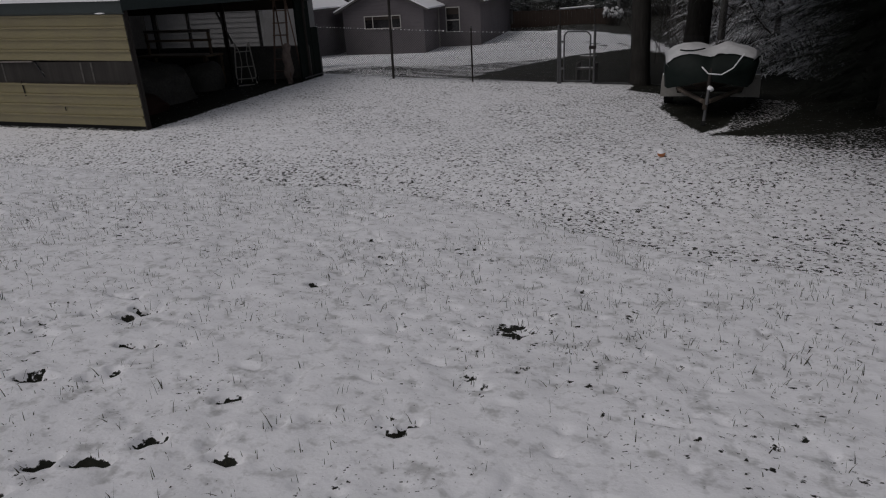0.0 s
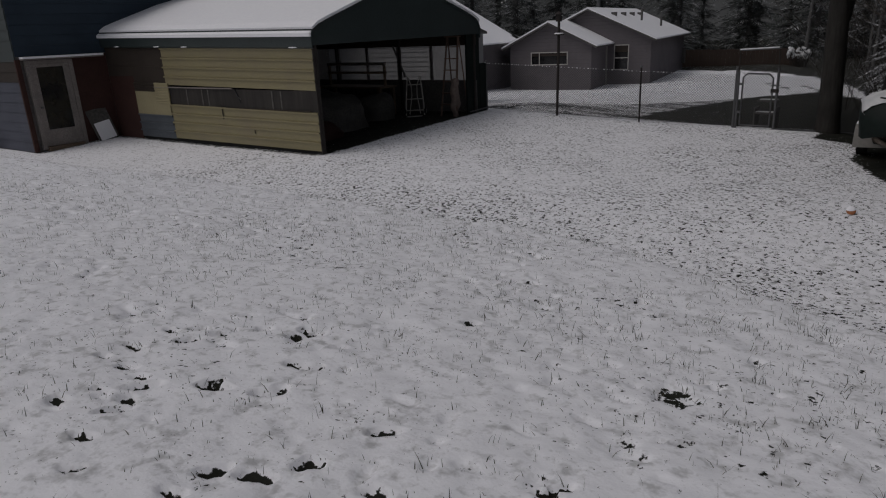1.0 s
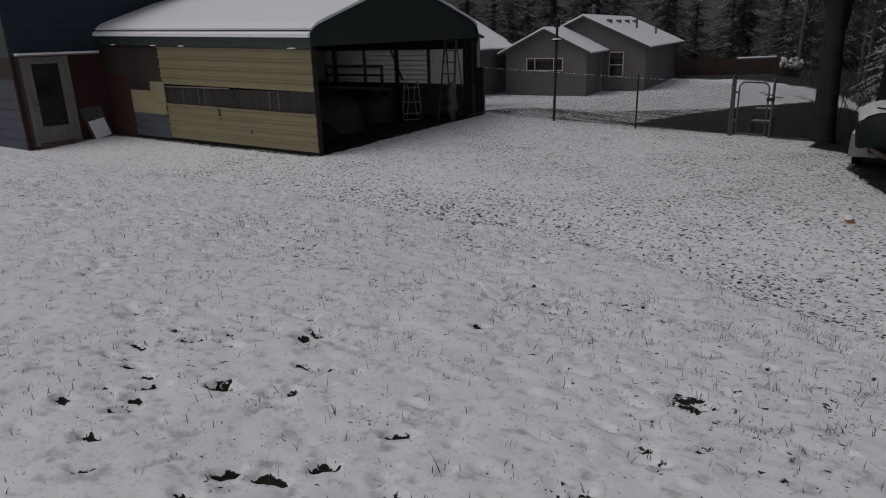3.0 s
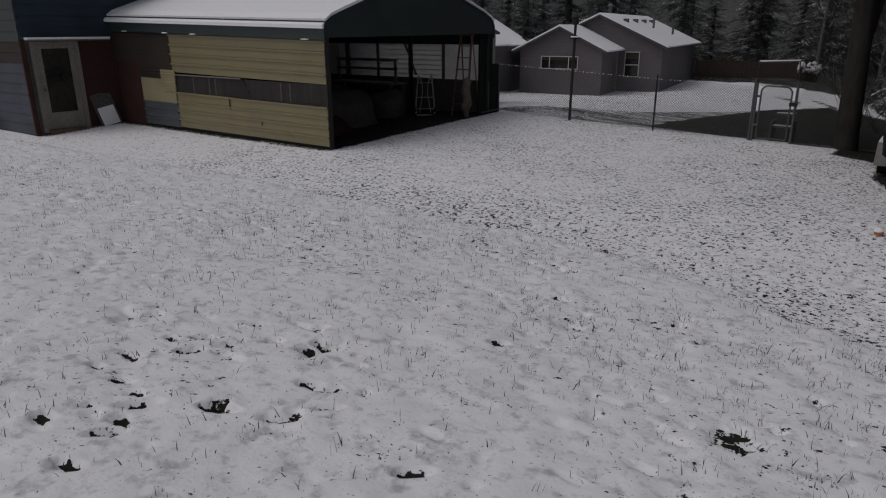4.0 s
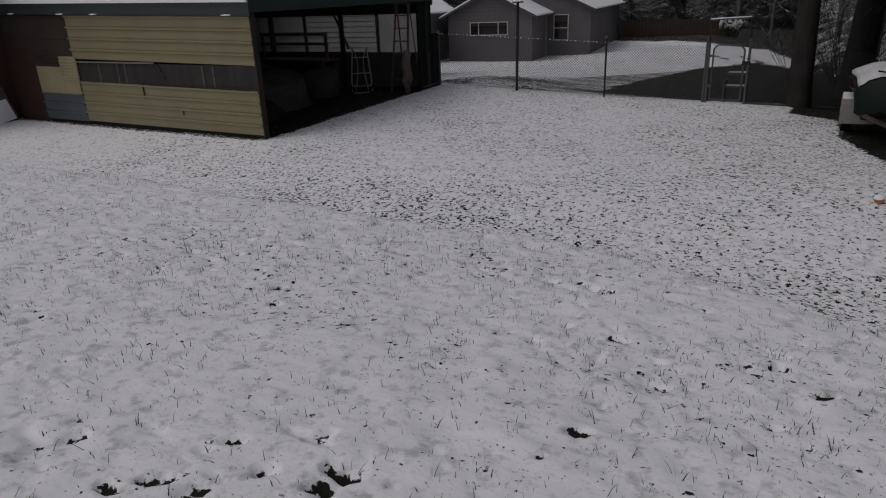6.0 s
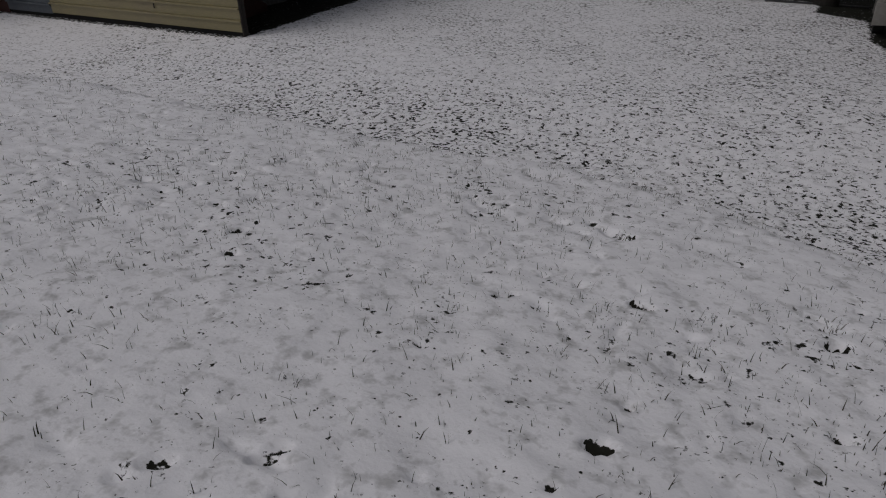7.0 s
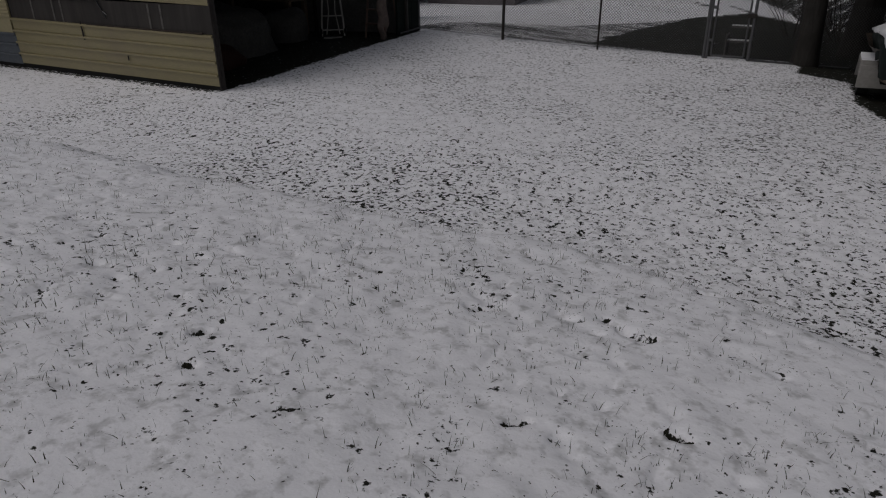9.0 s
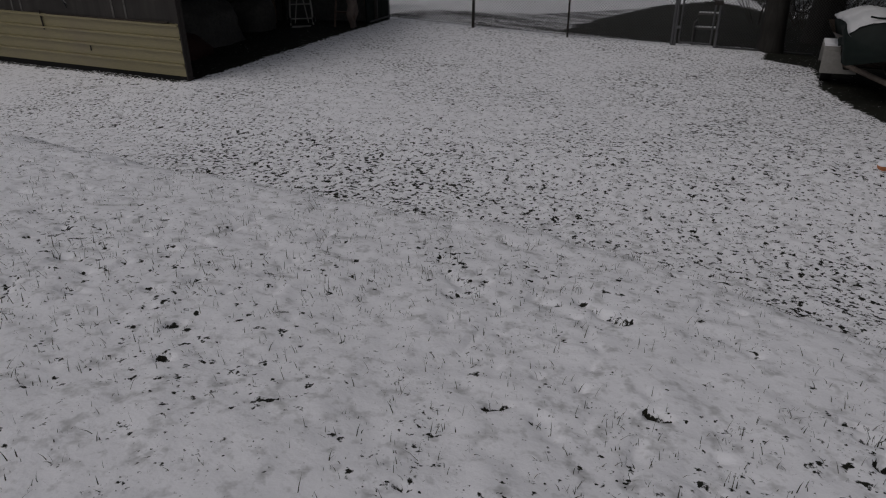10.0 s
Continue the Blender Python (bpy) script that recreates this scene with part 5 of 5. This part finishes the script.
lacy = conifer("young_conifer", 9, 3.0, 7, 0.0, M_LACY, "young conifer with lacy snow-dusted boughs", 30, 10, at=(12.4, 17.5, gz(12.4, 17.5)), twig=0.13)
for k, (x, y) in enumerate(((14.4, 20.0), (11.2, 23.0), (15.8, 17.5), (13.4, 25.0), (9.4, 29.0), (13.6, 14.0))):
    copy_thing(lacy, pose(x, y, gz(x, y), 0, 0, 67 * k))

# lacy snow-dusted shrubs between the trunks and the evergreens
def shrub(at, tall, seed):
    rg = random.Random(seed)
    t = thing("shrub", "leafless shrub with thin snow-dusted twigs", "shrub", at, group="snowy shrubs")
    for k in range(7):
        a = rg.uniform(0, 6.283)
        d = Vector((math.cos(a) * 0.7, math.sin(a) * 0.7, 1.0)).normalized()
        bm = bmesh.new()
        branch_tubes(bm, Vector((0.1 * math.cos(a), 0.1 * math.sin(a), -0.1)), d, tall * rg.uniform(0.35, 0.55), 0.012, 3, rg, 4, 0.8)
        part("stem", bm, M_TWIG, t, "thin forking stem")
    return t


bush = [shrub((9.9, 14.5, gz(9.9, 14.5)), 3.4, 61), shrub((9.2, 13.5, gz(9.2, 13.5)), 2.6, 64)]
for k, (x, y) in enumerate(((10.0, 12.2), (8.4, 15.5), (10.3, 15.8), (13.0, 13.6), (9.0, 17.0), (7.6, 17.5), (8.9, 19.5))):
    o = copy_thing(bush[k % 2], pose(x, y, gz(x, y), 0, 0, 71 * k))
    o.scale = [1.0 if k < 3 else 1.4] * 3

# added backdrop wall closing the view, its grey standing for haze over far woods
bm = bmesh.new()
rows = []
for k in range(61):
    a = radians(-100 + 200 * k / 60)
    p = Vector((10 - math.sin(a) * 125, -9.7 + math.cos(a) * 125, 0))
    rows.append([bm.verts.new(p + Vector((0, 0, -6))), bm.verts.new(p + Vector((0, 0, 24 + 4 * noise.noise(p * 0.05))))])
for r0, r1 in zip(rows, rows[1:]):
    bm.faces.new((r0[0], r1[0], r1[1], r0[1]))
simple("backdrop", bm, M_HAZE, "added grey backdrop for far woods, haze put into its colour", "hillside", kind="structure")
